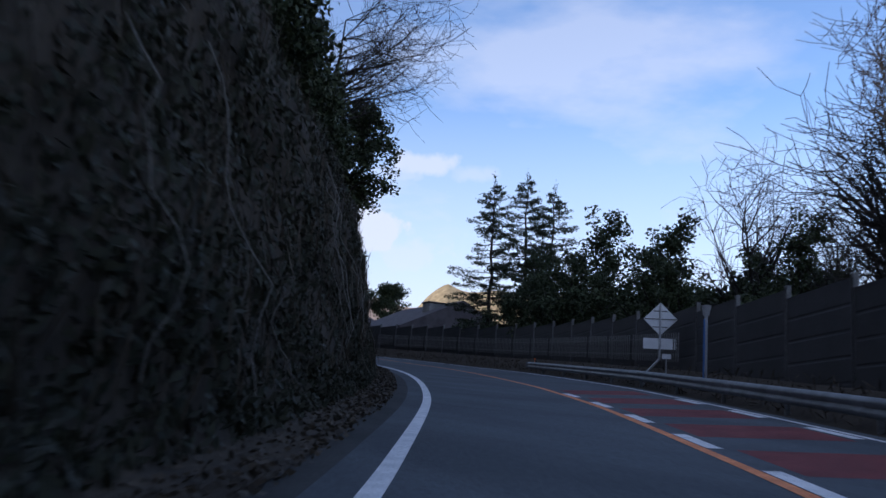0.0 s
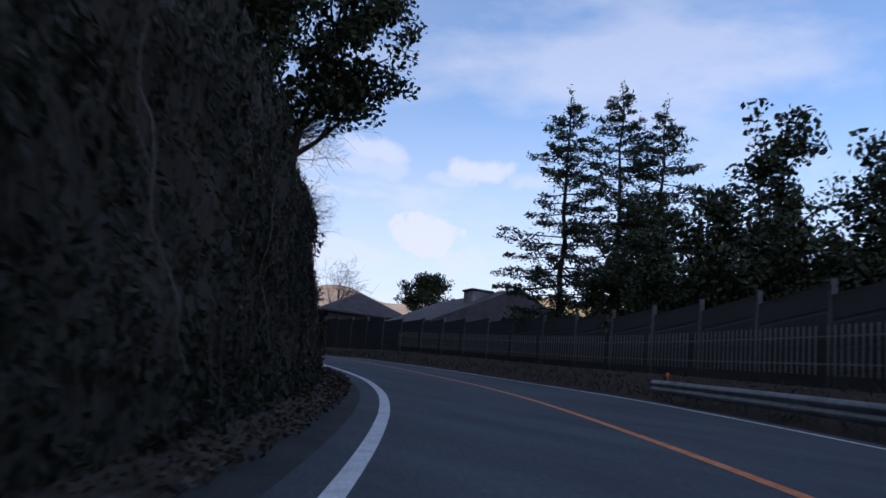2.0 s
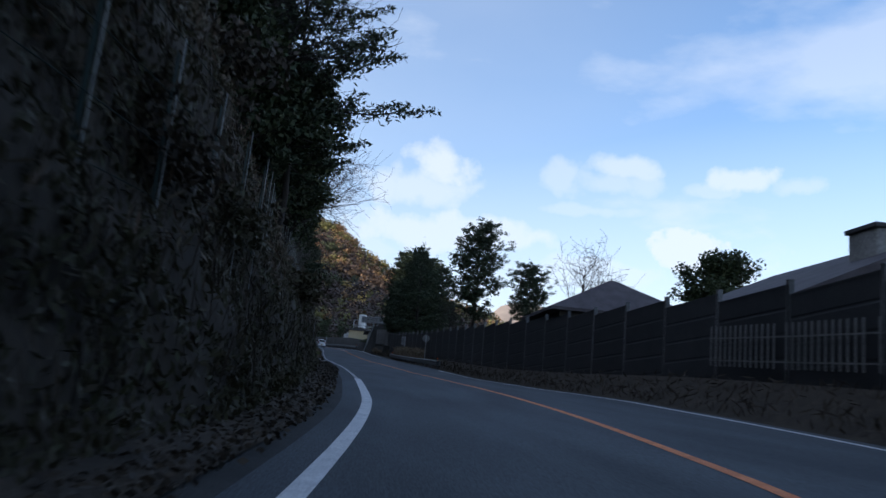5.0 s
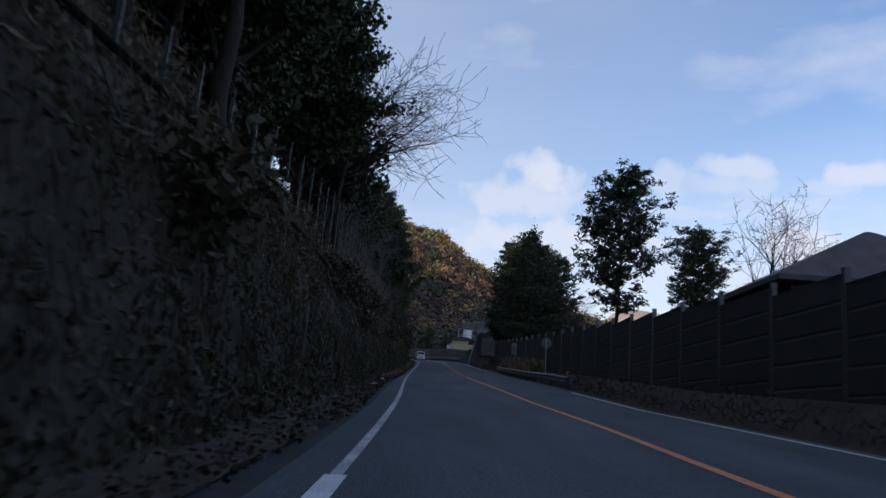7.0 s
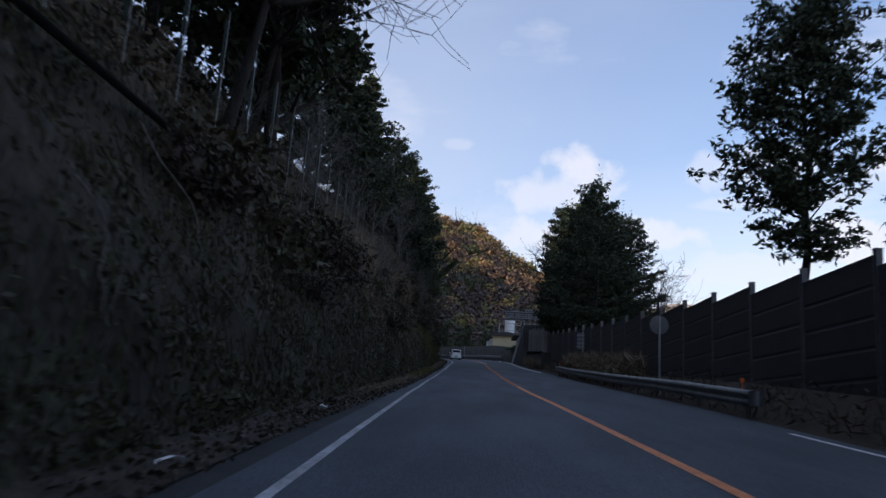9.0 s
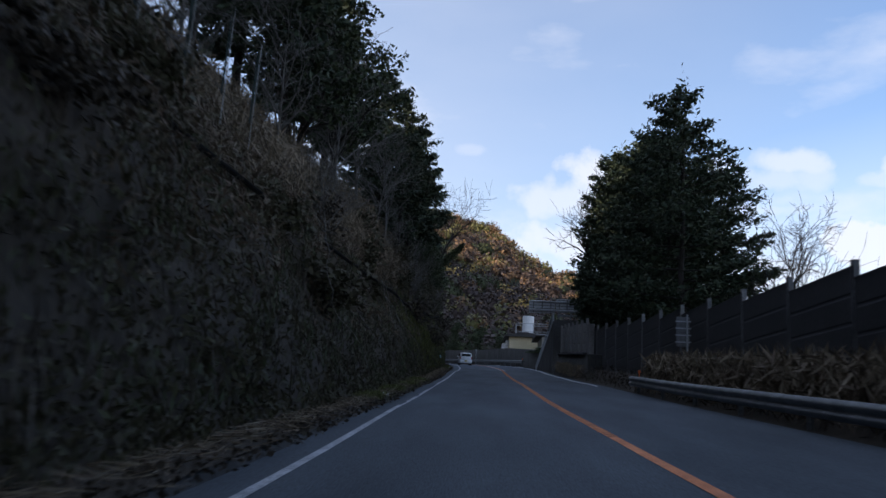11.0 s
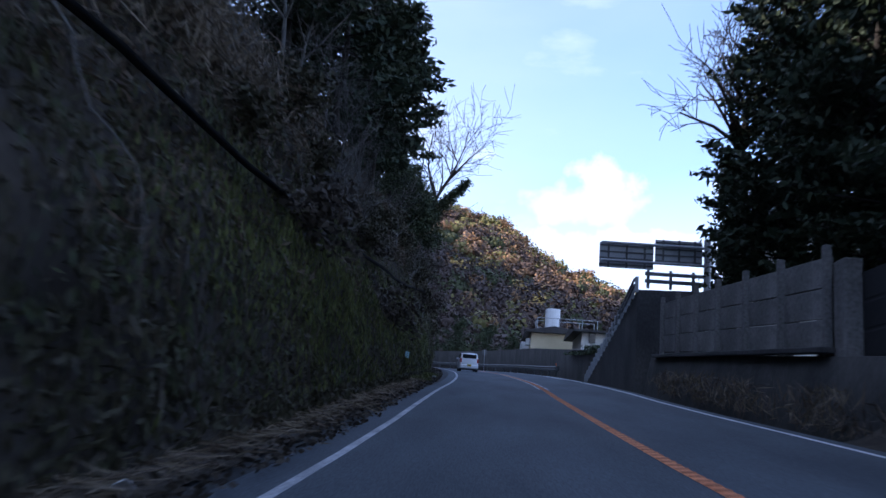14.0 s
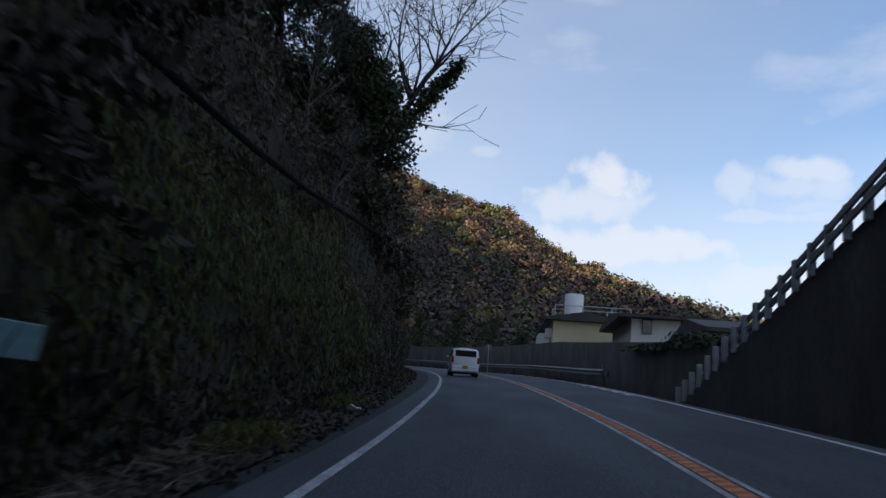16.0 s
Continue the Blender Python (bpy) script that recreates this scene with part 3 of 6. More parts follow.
# ---------------------------------------------------------------- foliage
RNG = np.random.default_rng(7)


def leaf_quads(centres, size, flat=0.0, long=1.6, rng=RNG, droop=0.0):
    """Diamond leaves at the places given; long: length to width; flat: how far they lie level; droop: how far they hang."""
    n = len(centres)
    a = rng.normal(size=(n, 3))
    a[:, 2] *= 1 - flat
    a[:, 2] -= droop * 2
    a /= np.linalg.norm(a, axis=1)[:, None]
    b = np.cross(a, rng.normal(size=(n, 3)))
    b /= np.linalg.norm(b, axis=1)[:, None] + 1e-9
    sz = size * rng.uniform(0.6, 1.4, (n, 1))
    a, b = a * sz * long / 2, b * sz / 2
    v = np.stack([centres - a, centres + b, centres + a, centres - b], 1).reshape(-1, 3)
    return v, np.arange(4 * n).reshape(n, 4)


def tubes(segs, sides=5):
    """Tapered tubes: rows of (p0, p1, r0, r1)."""
    p0, p1 = np.array([s[0] for s in segs]), np.array([s[1] for s in segs])
    r0, r1 = np.array([s[2] for s in segs]), np.array([s[3] for s in segs])
    w = p1 - p0
    w /= np.linalg.norm(w, axis=1)[:, None] + 1e-9
    ref = np.where(np.abs(w[:, 2:3]) > 0.9, np.array([[1.0, 0, 0]]), np.array([[0, 0, 1.0]]))
    u = np.cross(w, ref)
    u /= np.linalg.norm(u, axis=1)[:, None]
    v = np.cross(w, u)
    ang = np.arange(sides) * 2 * np.pi / sides
    ring = u[:, None] * np.cos(ang)[None, :, None] + v[:, None] * np.sin(ang)[None, :, None]
    a = p0[:, None] + ring * r0[:, None, None]
    b = p1[:, None] + ring * r1[:, None, None]
    vv = np.concatenate([a, b], 1).reshape(-1, 3)
    i = np.arange(sides)
    one = np.stack([i, (i + 1) % sides, (i + 1) % sides + sides, i + sides], -1)
    f = (np.arange(len(segs))[:, None, None] * 2 * sides + one[None]).reshape(-1, 4)
    return vv, f


def unit(v):
    return v / (np.linalg.norm(v) + 1e-9)


def branch(segs, tips, p, way, length, r, level, rng, kids, bend, up, steps=4):
    """Grow one limb and its twigs."""
    for k in range(steps):
        q = p + way * length / steps
        rr = r * (1 - 0.17 * (k + 1) * 4 / steps)
        segs[level].append((p, q, r * (1 - 0.17 * k * 4 / steps), rr))
        p = q
        if level < len(kids):
            n = kids[level] / steps
            for _ in range(int(n) + (rng.random() < n % 1)):
                side = unit(way + rng.normal(size=3) * 0.75)
                branch(segs, tips, p, side, length * rng.uniform(0.4, 0.68), rr * 0.62, level + 1, rng, kids, bend, up, max(2, steps - 1))
        else:
            tips.append(p)
        way = unit(way + rng.normal(size=3) * bend + np.array([0, 0, up]))


def grow(name, height, rng, trunk_r, limbs, first, limb_len, kids, rise, bend=0.16, up=0.06, lean=(0, 0), side=None):
    """A leafless skeleton at the origin: segments by level and the twigs' ends."""
    segs, tips = [[] for _ in range(len(kids) + 2)], []
    p, way = np.zeros(3), unit(np.array([lean[0], lean[1], 1.0]))
    steps = 9
    for k in range(steps):
        q = p + way * height / steps
        r0, r1 = trunk_r * (1 - 0.85 * k / steps), trunk_r * (1 - 0.85 * (k + 1) / steps)
        segs[0].append((p, q, r0, r1))
        if (k + 1) / steps > first:
            for _ in range(max(1, round(limbs / (steps * (1 - first))))):
                a = rng.uniform(0, 2 * np.pi)
                out = np.array([np.cos(a), np.sin(a), rise])
                if side is not None:
                    out[:2] = out[:2] * 0.7 + np.array(side) * 0.9
                ln = limb_len * (1.15 - 0.6 * (k + 1) / steps) * rng.uniform(0.7, 1.2)
                branch(segs, tips, q, unit(out), ln, r1 * 0.6 + 0.012, 1, rng, kids, bend, up)
        p = q
        way = unit(way + rng.normal(size=3) * 0.06 + np.array([0, 0, 0.04]))
    tips.append(p)
    return segs, np.array(tips)


def chain(segs, sides=7):
    """One continuous tapered tube along consecutive segments."""
    pts = np.array([segs[0][0]] + [s[1] for s in segs])
    rad = np.array([segs[0][2]] + [s[3] for s in segs])
    w = np.gradient(pts, axis=0)
    w /= np.linalg.norm(w, axis=1)[:, None] + 1e-9
    ref = np.array([0.31, 0.95, 0.05])
    u = np.cross(w, ref)
    u /= np.linalg.norm(u, axis=1)[:, None] + 1e-9
    v = np.cross(w, u)
    ang = np.arange(sides) * 2 * np.pi / sides
    ring = pts[:, None] + (u[:, None] * np.cos(ang)[None, :, None] + v[:, None] * np.sin(ang)[None, :, None]) * rad[:, None, None]
    i, j = np.meshgrid(np.arange(len(pts) - 1), np.arange(sides), indexing="ij")
    f = np.stack([i * sides + j, i * sides + (j + 1) % sides, (i + 1) * sides + (j + 1) % sides, (i + 1) * sides + j], -1).reshape(-1, 4)
    return ring.reshape(-1, 3), f


def tree(name, segs, leaves, bark, green, label, group, leaf_name="crown", limb_steps=4):
    """trunk, limbs, twig growth and leaves under one Empty; limb_steps: segments of a limb, 0 for boughs past counting."""
    top = empty(name)
    obj("trunk", mesh_np("trunk", *chain(segs[0], 8)), bark, top)
    if limb_steps:
        for k in range(0, len(segs[1]), limb_steps):
            obj("limb", mesh_np("limb", *chain(segs[1][k:k + limb_steps], 5)), bark, top)
        fine = [s for lv in segs[2:] for s in lv]
    else:
        fine = [s for lv in segs[1:] for s in lv]
    if fine:
        tagged(obj("twig_growth", mesh_np("twig_growth", *tubes(fine, 3)), bark, top), kind="stuff")
    if leaves is not None:
        obj(leaf_name, mesh_np(leaf_name, *leaves), green, top)
    return tagged(top, label, "tree", group)


def bare_tree(height, seed, label, spread=0.5, limbs=12, kids=(5, 5, 4), rise=0.9, lean=(0, 0), side=None, bark=BARK, trunk_r=None, up=0.08, first=0.3, thin=0.012):
    rng = np.random.default_rng(seed)
    segs, tips = grow("t", height * 0.8, rng, trunk_r or height * 0.018, limbs, first, height * spread, kids, rise, 0.2, up, lean, side)
    segs = [[(a, b, max(r, thin), max(q, thin * 0.75)) for a, b, r, q in lv] for lv in segs]
    return tree("bare_tree", segs, None, bark, None, label, "bare trees")


def conifer(height, seed, label, width=0.24, dense=1.0, first=0.15, droop=-0.05, leaf=0.22, shape=1.0, bark=BARK, green=NEEDLES, group="conifers", tier=1.0, tuft=1.0, long=3.0, oval=False, name="conifer"):
    """A conifer in tiers of boughs; shape: 1 a cone, below that a fuller crown; oval: a rounded crown."""
    rng = np.random.default_rng(seed)
    segs = [[], [], []]
    steps = 10
    p = np.zeros(3)
    for k in range(steps):
        q = np.array([0.12 * rng.normal() * height / 20, 0.12 * rng.normal() * height / 20, height * (k + 1) / steps])
        r = height * 0.013
        segs[0].append((p, q, r * (1 - 0.93 * k / steps) + 0.01, r * (1 - 0.93 * (k + 1) / steps) + 0.01))
        p = q
    pts = []
    z = height * first
    while z < height * 0.985:
        u = (z / height - first) / (1 - first)
        reach = height * width * ((1 - u) ** shape) * (0.35 + 0.65 * min(1, u * 5 + 0.4)) + 0.25
        if oval:
            reach = height * width * math.sin(math.pi * (0.10 + 0.84 * u)) ** 0.6 + 0.15
        for _ in range(rng.integers(4, 7)):
            a, ln = rng.uniform(0, 2 * np.pi), reach * rng.uniform(0.55, 1.12)
            way = unit(np.array([np.cos(a), np.sin(a), droop + 0.25 * u + rng.normal() * 0.08]))
            b0 = np.array([0, 0, z])
            b1 = b0 + way * ln * 0.55
            b2 = b1 + unit(way + np.array([0, 0, 0.18])) * ln * 0.45
            segs[1] += [(b0, b1, 0.02 + ln * 0.008, 0.015 + ln * 0.004), (b1, b2, 0.015 + ln * 0.004, 0.008)]
            n = int(ln * 34 * dense) + 6
            if oval:                                # sprays in separate tufts along the outer bough
                m_ = max(3, int(ln * 3.4))
                t = np.repeat(rng.uniform(0.35, 1.05, m_), n // m_ + 1)
                n = len(t)
                tuft_at = np.repeat(rng.normal(size=(m_, 3)) * np.array([1, 1, 0.5]) * (0.10 + 0.11 * ln), n // m_, 0)
                on = np.where(t[:, None] < 0.55, b0 + (b1 - b0) * (t[:, None] / 0.55), b1 + (b2 - b1) * ((t[:, None] - 0.55) / 0.45))
                pts.append(on + tuft_at + rng.normal(size=(n, 3)) * np.array([1, 1, 0.55]) * 0.15 * tuft)
                continue
            t = rng.uniform(0.25, 1.05, n) ** 0.8
            on = np.where(t[:, None] < 0.55, b0 + (b1 - b0) * (t[:, None] / 0.55), b1 + (b2 - b1) * ((t[:, None] - 0.55) / 0.45))
            sway = rng.normal(size=(n, 3)) * np.array([1, 1, 0.45]) * (0.10 + 0.16 * ln * (1.05 - t[:, None]) * 0.6 + 0.05) * tuft
            pts.append(on + sway)
        z += height * rng.uniform(0.022, 0.04) * tier
    pts.append(np.array([0, 0, height]) + rng.normal(size=(40, 3)) * np.array([0.12, 0.12, 0.4]))
    leaves = leaf_quads(np.concatenate(pts), leaf, 0.3, long, rng)
    return tree(name, segs, leaves, bark, green, label, group, limb_steps=0)


def broadleaf(height, seed, label, radius=0.35, dense=1.0, leaf=0.2, first=0.3, green=LEAVES, bark=BARK, clump=0.5, squash=0.8, group="evergreen trees", kids=(4, 4), limbs=14, lean=(0, 0), side=None):
    """An evergreen broadleaf: limbs that end in clumps of leaves."""
    rng = np.random.default_rng(seed)
    segs, tips = grow("t", height * 0.85, rng, height * 0.02, limbs, first, height * radius, kids, 0.8, 0.2, 0.08, lean, side)
    n = int(26 * dense)
    c = np.repeat(tips, n, 0)
    way = rng.normal(size=c.shape)
    way /= np.linalg.norm(way, axis=1)[:, None]
    pts = c + way * (rng.random((len(c), 1)) ** 0.45) * np.array([1, 1, squash]) * clump
    return tree("broadleaf_tree", segs, leaf_quads(pts, leaf, 0.2, 1.5, rng), bark, green, label, group)


def stand(ob, s, d, h, scale=1.0, turn=0.0):
    """Put a thing at a place along the road."""
    ob.matrix_basis = Matrix.Translation(spot(s, d, h)) @ pose(0, 0, 0, 0, 0, turn) @ Matrix.Scale(scale, 4)
    return ob


def stand_xyz(ob, x, y, z, scale=1.0, turn=0.0):
    ob.matrix_basis = Matrix.Translation((x, y, z)) @ pose(0, 0, 0, 0, 0, turn) @ Matrix.Scale(scale, 4)
    return ob


def side_z(s, d):
    """Height over the road of the ground left of it."""
    k = np.linspace(0, 11, 60)
    dd, hh = cut_at(float(s), k)
    return float(np.interp(-d, -dd, hh))


def place(ob, x, y, z, scale=1.0, turn=0.0):
    """A copy at a world place."""
    return copy_thing(ob, Matrix.Translation((x, y, z)) @ pose(0, 0, 0, 0, 0, turn) @ Matrix.Scale(scale / ob.scale[0], 4))


# trees on the far side of the barrier
tall_conifer = stand_xyz(conifer(16.0, 11, "tall dark conifer with layered see-through boughs", 0.27, 1.45, 0.20, -0.08, 0.078, 0.75, tier=1.05, tuft=0.85), 37.6, 57.3, 4.2, 0.97)
place(tall_conifer, 36.4, 60.2, 4.3, 0.97, 80)
place(tall_conifer, 39.5, 56.3, 4.2, 0.92, 200)
place(tall_conifer, 41.5, 60.5, 4.3, 0.72, 120)
ever = stand_xyz(broadleaf(10.5, 21, "dark evergreen broadleaf tree behind the barrier", 0.33, 1.1, 0.155, 0.12, clump=0.62), 36.0, 45.3, 3.6, 0.98)
for x, y, z, k, turn in ((37.0, 53.2, 3.9, 0.78, 15), (35.0, 47.6, 3.7, 0.8, 115), (33.2, 36.6, 3.0, 0.86, 70), (35.6, 40.5, 3.2, 0.8, 140), (34.5, 50.5, 3.8, 0.66, 200), (30.6, 33.0, 2.6, 0.62, 250), (35.0, 55.0, 4.0, 0.55, 30),
                         (30.5, 27.0, 2.2, 0.5, 10), (38.5, 50.0, 3.8, 0.75, 90),
                         (36.5, 30.5, 2.6, 0.85, 20), (32.8, 41.5, 3.2, 0.62, 170), (40.5, 36.0, 3.0, 0.8, 240)):
    place(ever, x, y, z, k, turn)
thicket = stand_xyz(broadleaf(5.5, 23, "low dark evergreen thicket behind the barrier", 0.42, 0.7, 0.235, 0.05, clump=0.75, squash=1.0), 38.0, 47.0, 3.7)
for k, (x, y, z, q) in enumerate(((36.5, 42.5, 3.3, 0.95), (39.5, 44.0, 3.4, 1.1), (37.5, 38.5, 3.1, 1.0), (40.5, 50.0, 3.8, 1.1), (37.0, 52.5, 3.9, 0.9), (42.0, 55.0, 4.0, 1.1), (36.5, 34.5, 2.8, 0.95), (34.0, 31.0, 2.5, 0.85),
                                  (41.0, 39.0, 3.2, 1.2), (39.0, 34.0, 2.8, 1.1), (32.5, 27.5, 2.2, 0.8), (37.0, 28.5, 2.4, 1.1), (43.5, 47.0, 3.6, 1.2), (45.0, 60.0, 4.3, 1.2), (39.5, 66.0, 4.6, 0.8), (42.0, 70.0, 4.9, 0.75))):
    place(thicket, x, y, z, q, 67 * k)
winter = stand_xyz(bare_tree(13.0, 31, "leafless winter tree with fine spreading twigs", 0.40, 24, (6, 6, 5), 1.25, first=0.12, up=0.10, thin=0.014), 37.2, 34.0, 2.6, 0.98)
place(winter, 34.0, 26.5, 2.2, 0.62, 130)
place(winter, 39.5, 30.5, 2.4, 0.85, 220)
place(winter, 31.5, 22.0, 2.0, 0.62, 300)
big_bare = stand_xyz(bare_tree(19, 33, "large dark winter tree with brush-like twigs beside the barrier", 0.30, 26, (7, 7, 6), 1.5, up=0.14, first=0.2, thin=0.018), 30.8, 20.0, 1.6)
place(big_bare, 31.8, 21.2, 1.7, 0.92, 130)
place(winter, 32.5, 23.5, 1.8, 0.6, 60)

# pair of trees above the barrier, and those by the houses
pine = stand_xyz(conifer(11.5, 43, "tall dark pine with a rounded crown behind the barrier", 0.22, 2.4, 0.36, 0.45, 0.085, tier=1.05, long=2.6, oval=True, tuft=1.0), 37.2, 124.4, 8.7, 0.98)
place(pine, 41.7, 125.6, 8.5, 0.78, 100)
place(winter, 48.2, 131.0, 8.5, 0.92, 40)
stand_xyz(broadleaf(10.4, 27, "round-headed evergreen tree beyond the houses", 0.36, 2.0, 0.17, 0.5, clump=0.8, squash=0.7), 55.8, 122.0, 8.3, 1.06)

# dense conifers over the fence
cedar = stand_xyz(conifer(14.6, 51, "broad dense dark cypress behind the fence", 0.26, 1.25, 0.27, 0.10, 0.105, 0.5, tuft=0.9, long=2.6), 37.2, 163.5, 10.9)
for x, y, z, k, turn in ((37.6, 168.5, 11.2, 1.0, 70), (37.6, 173.0, 11.6, 1.0, 140),
                         (40.8, 175.0, 11.7, 0.95, 100)):
    place(cedar, x, y, z, k, turn)
slim = stand_xyz(conifer(14.5, 55, "tall slim dark cypress behind the fence", 0.165, 1.2, 0.27, 0.10, 0.107, 0.4, tuft=0.9, long=2.6), 37.4, 177.0, 11.9)
for x, y, z, k, turn in ((37.2, 180.2, 12.1, 1.06, 70), (37.0, 183.0, 12.3, 1.08, 150), (36.9, 186.0, 12.5, 1.09, 230), (38.8, 181.5, 12.2, 1.04, 300), (39.2, 185.5, 12.5, 1.06, 20), (39.4, 178.5, 12.0, 1.04, 110), (41.5, 183.5, 12.3, 1.05, 190), (37.4, 187.6, 12.6, 0.98, 260), (40.2, 187.0, 12.6, 1.08, 40),
                         (37.4, 174.6, 11.7, 1.03, 330)):
    place(slim, x, y, z, k, turn)
for k, (x, y) in enumerate(((40.4, 172.5), (40.8, 183.5))):
    place(thicket, x, y, 10.7 + 0.068 * (y - 162), 0.95, 71 * k)
place(winter, 40.5, 160.0, 10.6, 0.62, 100)
place(cedar, 40.6, 169.5, 11.3, 0.88, 210)
slender = stand_xyz(bare_tree(16.5, 57, "slender leafless tree with an ivy-clad trunk beside the road sign", 0.20, 20, (6, 6, 5), 1.0, first=0.6, up=0.10, thin=0.013), 35.7, 188.4, 13.0)
q = RNG.random(5000)
obj("ivy", mesh_np("ivy", *leaf_quads(np.stack([0.1 * RNG.normal(size=5000), 0.1 * RNG.normal(size=5000), 0.2 + 8.5 * q], -1) + RNG.normal(size=(5000, 3)) * (0.42 - 0.25 * q[:, None]), 0.1, 0.2, 1.7)), LEAVES, slender, "dark ivy round the trunk")

# woods on the hillside
slope_conifer = stand(conifer(14.5, 61, "dark cedar rooted on the steep hillside", 0.20, 0.8, 0.16, -0.10, 0.156, 0.55, tier=1.2, tuft=0.9), 187.0, -10.5, side_z(187, -10.5), 0.95)
for s, d, k, turn in ((183, -9.5, 1.0, 150), (177, -11, 1.05, 210), (170, -12, 1.15, 300), (163, -12, 1.1, 20), (193, -12, 0.95, 75), (166, -8.8, 1.0, 110),
                      (155, -12.5, 1.1, 120), (141, -12, 1.1, 200), (134, -11, 1.15, 250), (127, -10, 1.0, 290), (120, -11, 1.1, 330), (113, -10.5, 1.0, 15), (106, -11, 1.0, 60),
                      (100, -9.5, 0.95, 130), (94, -10, 1.0, 20), (98, -6.0, 0.85, 75), (133, -7.5, 1.05, 30), (86, -9, 0.9, 300)):
    place(slope_conifer, *spot(s, d, side_z(s, d) - 0.2), k, turn)
over = stand(bare_tree(11, 71, "bare tree leaning over the road from the cutting", 0.56, 14, (6, 6, 5), 0.4, (0.22, 0.0), (0.75, 0.0), up=0.05, first=0.45, thin=0.012), 48.5, -7.0, side_z(48.5, -7.0) - 0.3, 1.12, heading(48.5) - 8)
for s, d, k, turn in ((48.0, -6.4, 0.92, -4), (53, -7.6, 0.95, 25), (73, -5.0, 0.78, 0), (76.5, -5.2, 0.72, 20), (70, -5.0, 0.6, -15), (127, -6.4, 0.95, 5), (131, -6.9, 0.88, -15), (95, -7.2, 0.8, 20), (50.5, -4.3, 0.21, 0), (54.0, -4.3, 0.22, 15), (58.0, -4.3, 0.22, -10), (62.0, -4.2, 0.2, 5), (66.0, -4.2, 0.2, -5), (69.5, -4.2, 0.22, 10), (56.0, -4.3, 0.19, 30), (60.0, -4.2, 0.18, -30)):
    place(over, *spot(s, d, min(side_z(s, d) - (0.8 if s > 120 else 0.3), 3.2 if d > -4.7 else 99)), k, heading(s) + turn)
# evergreens that reach out over the road
lean_ever = stand(broadleaf(11, 121, "dense dark evergreen leaning out over the road", 0.36, 2.0, 0.17, 0.16, clump=0.72, squash=0.75, lean=(0.12, 0), side=(0.25, 0), limbs=18), 62.0, -4.3, side_z(62.0, -4.3) - 0.3, 1.06, heading(62))
place(lean_ever, *spot(103, -5.9, side_z(103, -5.9) - 0.4), 0.78, heading(102) + 30)
place(lean_ever, *spot(116, -6.0, side_z(116, -6.0) - 0.3), 0.8, heading(116) - 20)
stand(conifer(13.0, 123, "dark pine with long flat boughs over the road", 0.43, 1.15, 0.30, 0.02, 0.085, 0.55, tier=1.5, tuft=0.8, group="conifers"), 100.5, -4.9, side_z(100.5, -4.9) - 0.3, 1.12, 40)
# leaning winter tree with one ivy-clad limb, on the bend
ledge_conifer = conifer(12.0, 63, "dark conifer with gaps between its boughs on the hillside", 0.29, 1.1, 0.20, -0.04, 0.13, 0.45, tier=1.3, tuft=0.95)
bend_tree = stand_xyz(bare_tree(13.0, 131, "leaning winter tree with an ivy-clad limb", 0.40, 15, (6, 6, 6), 1.1, (0.36, -0.02), (0.12, 0.0), up=0.09, first=0.3, thin=0.015), 21.7, 221.6, 22.8)
obj("limb", mesh_np("limb", *chain([(np.array([1.1, -0.1, 3.1]), np.array([2.6, -1.4, 4.2]), 0.10, 0.07), (np.array([2.6, -1.4, 4.2]), np.array([4.4, -3.1, 5.7]), 0.07, 0.025)], 6)), BARK, bend_tree)
q = RNG.random(2600)
limb_ivy = np.stack([1.1 + 3.3 * q, -0.1 - 3.0 * q, 3.1 + 2.6 * q], -1) + RNG.normal(size=(2600, 3)) * (0.36 - 0.22 * q[:, None])
obj("ivy", mesh_np("ivy", *leaf_quads(limb_ivy, 0.11, 0.2, 1.7)), LEAVES, bend_tree, "dark ivy round the limb")
stand(ledge_conifer, 199, -6.5, side_z(199, -6.5) - 0.3, 1.08, 20)
for s, d, k, turn in ((204.5, -6.3, 1.08, 170), (209.5, -6.2, 1.02, 60), (194.5, -7.8, 1.05, 250), (206, -10, 0.95, 100), (214.5, -7.0, 0.85, 310)):
    place(ledge_conifer, *spot(s, d, side_z(s, d) - 0.3), k, turn)
for s, d, k, turn in ((214, -6.4, 0.5, 60), (219, -6.0, 0.52, 160), (224, -6.0, 0.5, 250), (230, -6.2, 0.55, 20)):
    place(ever, *spot(s, d, side_z(s, d) - 0.5), k, turn)
place(winter, *spot(216, -7.0, side_z(216, -7.0)), 0.5, 120)
pale = stand(bare_tree(8.5, 73, "pale leafless sapling on the hillside", 0.42, 12, (5, 5, 4), 1.1, bark=PALE_BARK, trunk_r=0.09), 172, -7.2, side_z(172, -7.2) - 0.2, 1.0)
for s, d, k, turn in ((168, -8.5, 0.9, 50), (178, -7.0, 1.0, 120), (160, -7.5, 0.8, 200), (183, -6.4, 0.8, 260), (151, -8, 0.9, 20), (145, -7, 0.7, 80), (190, -6.6, 0.95, 140), (194, -7.0, 0.8, 300)):
    place(pale, *spot(s, d, side_z(s, d) - 0.2), k, turn)
place(ever, *spot(131, -6.0, side_z(131, -6.0) - 0.3), 1.15, 30)
for s, d, k in ((169, -8.6, 1.0), (177, -8.4, 0.95), (104, -8.0, 1.0), (110, -8.2, 1.1), (117, -8.0, 1.05), (123, -8.6, 1.1)):
    place(ever, *spot(s, d, side_z(s, d) - 0.3), k, 40 * s)
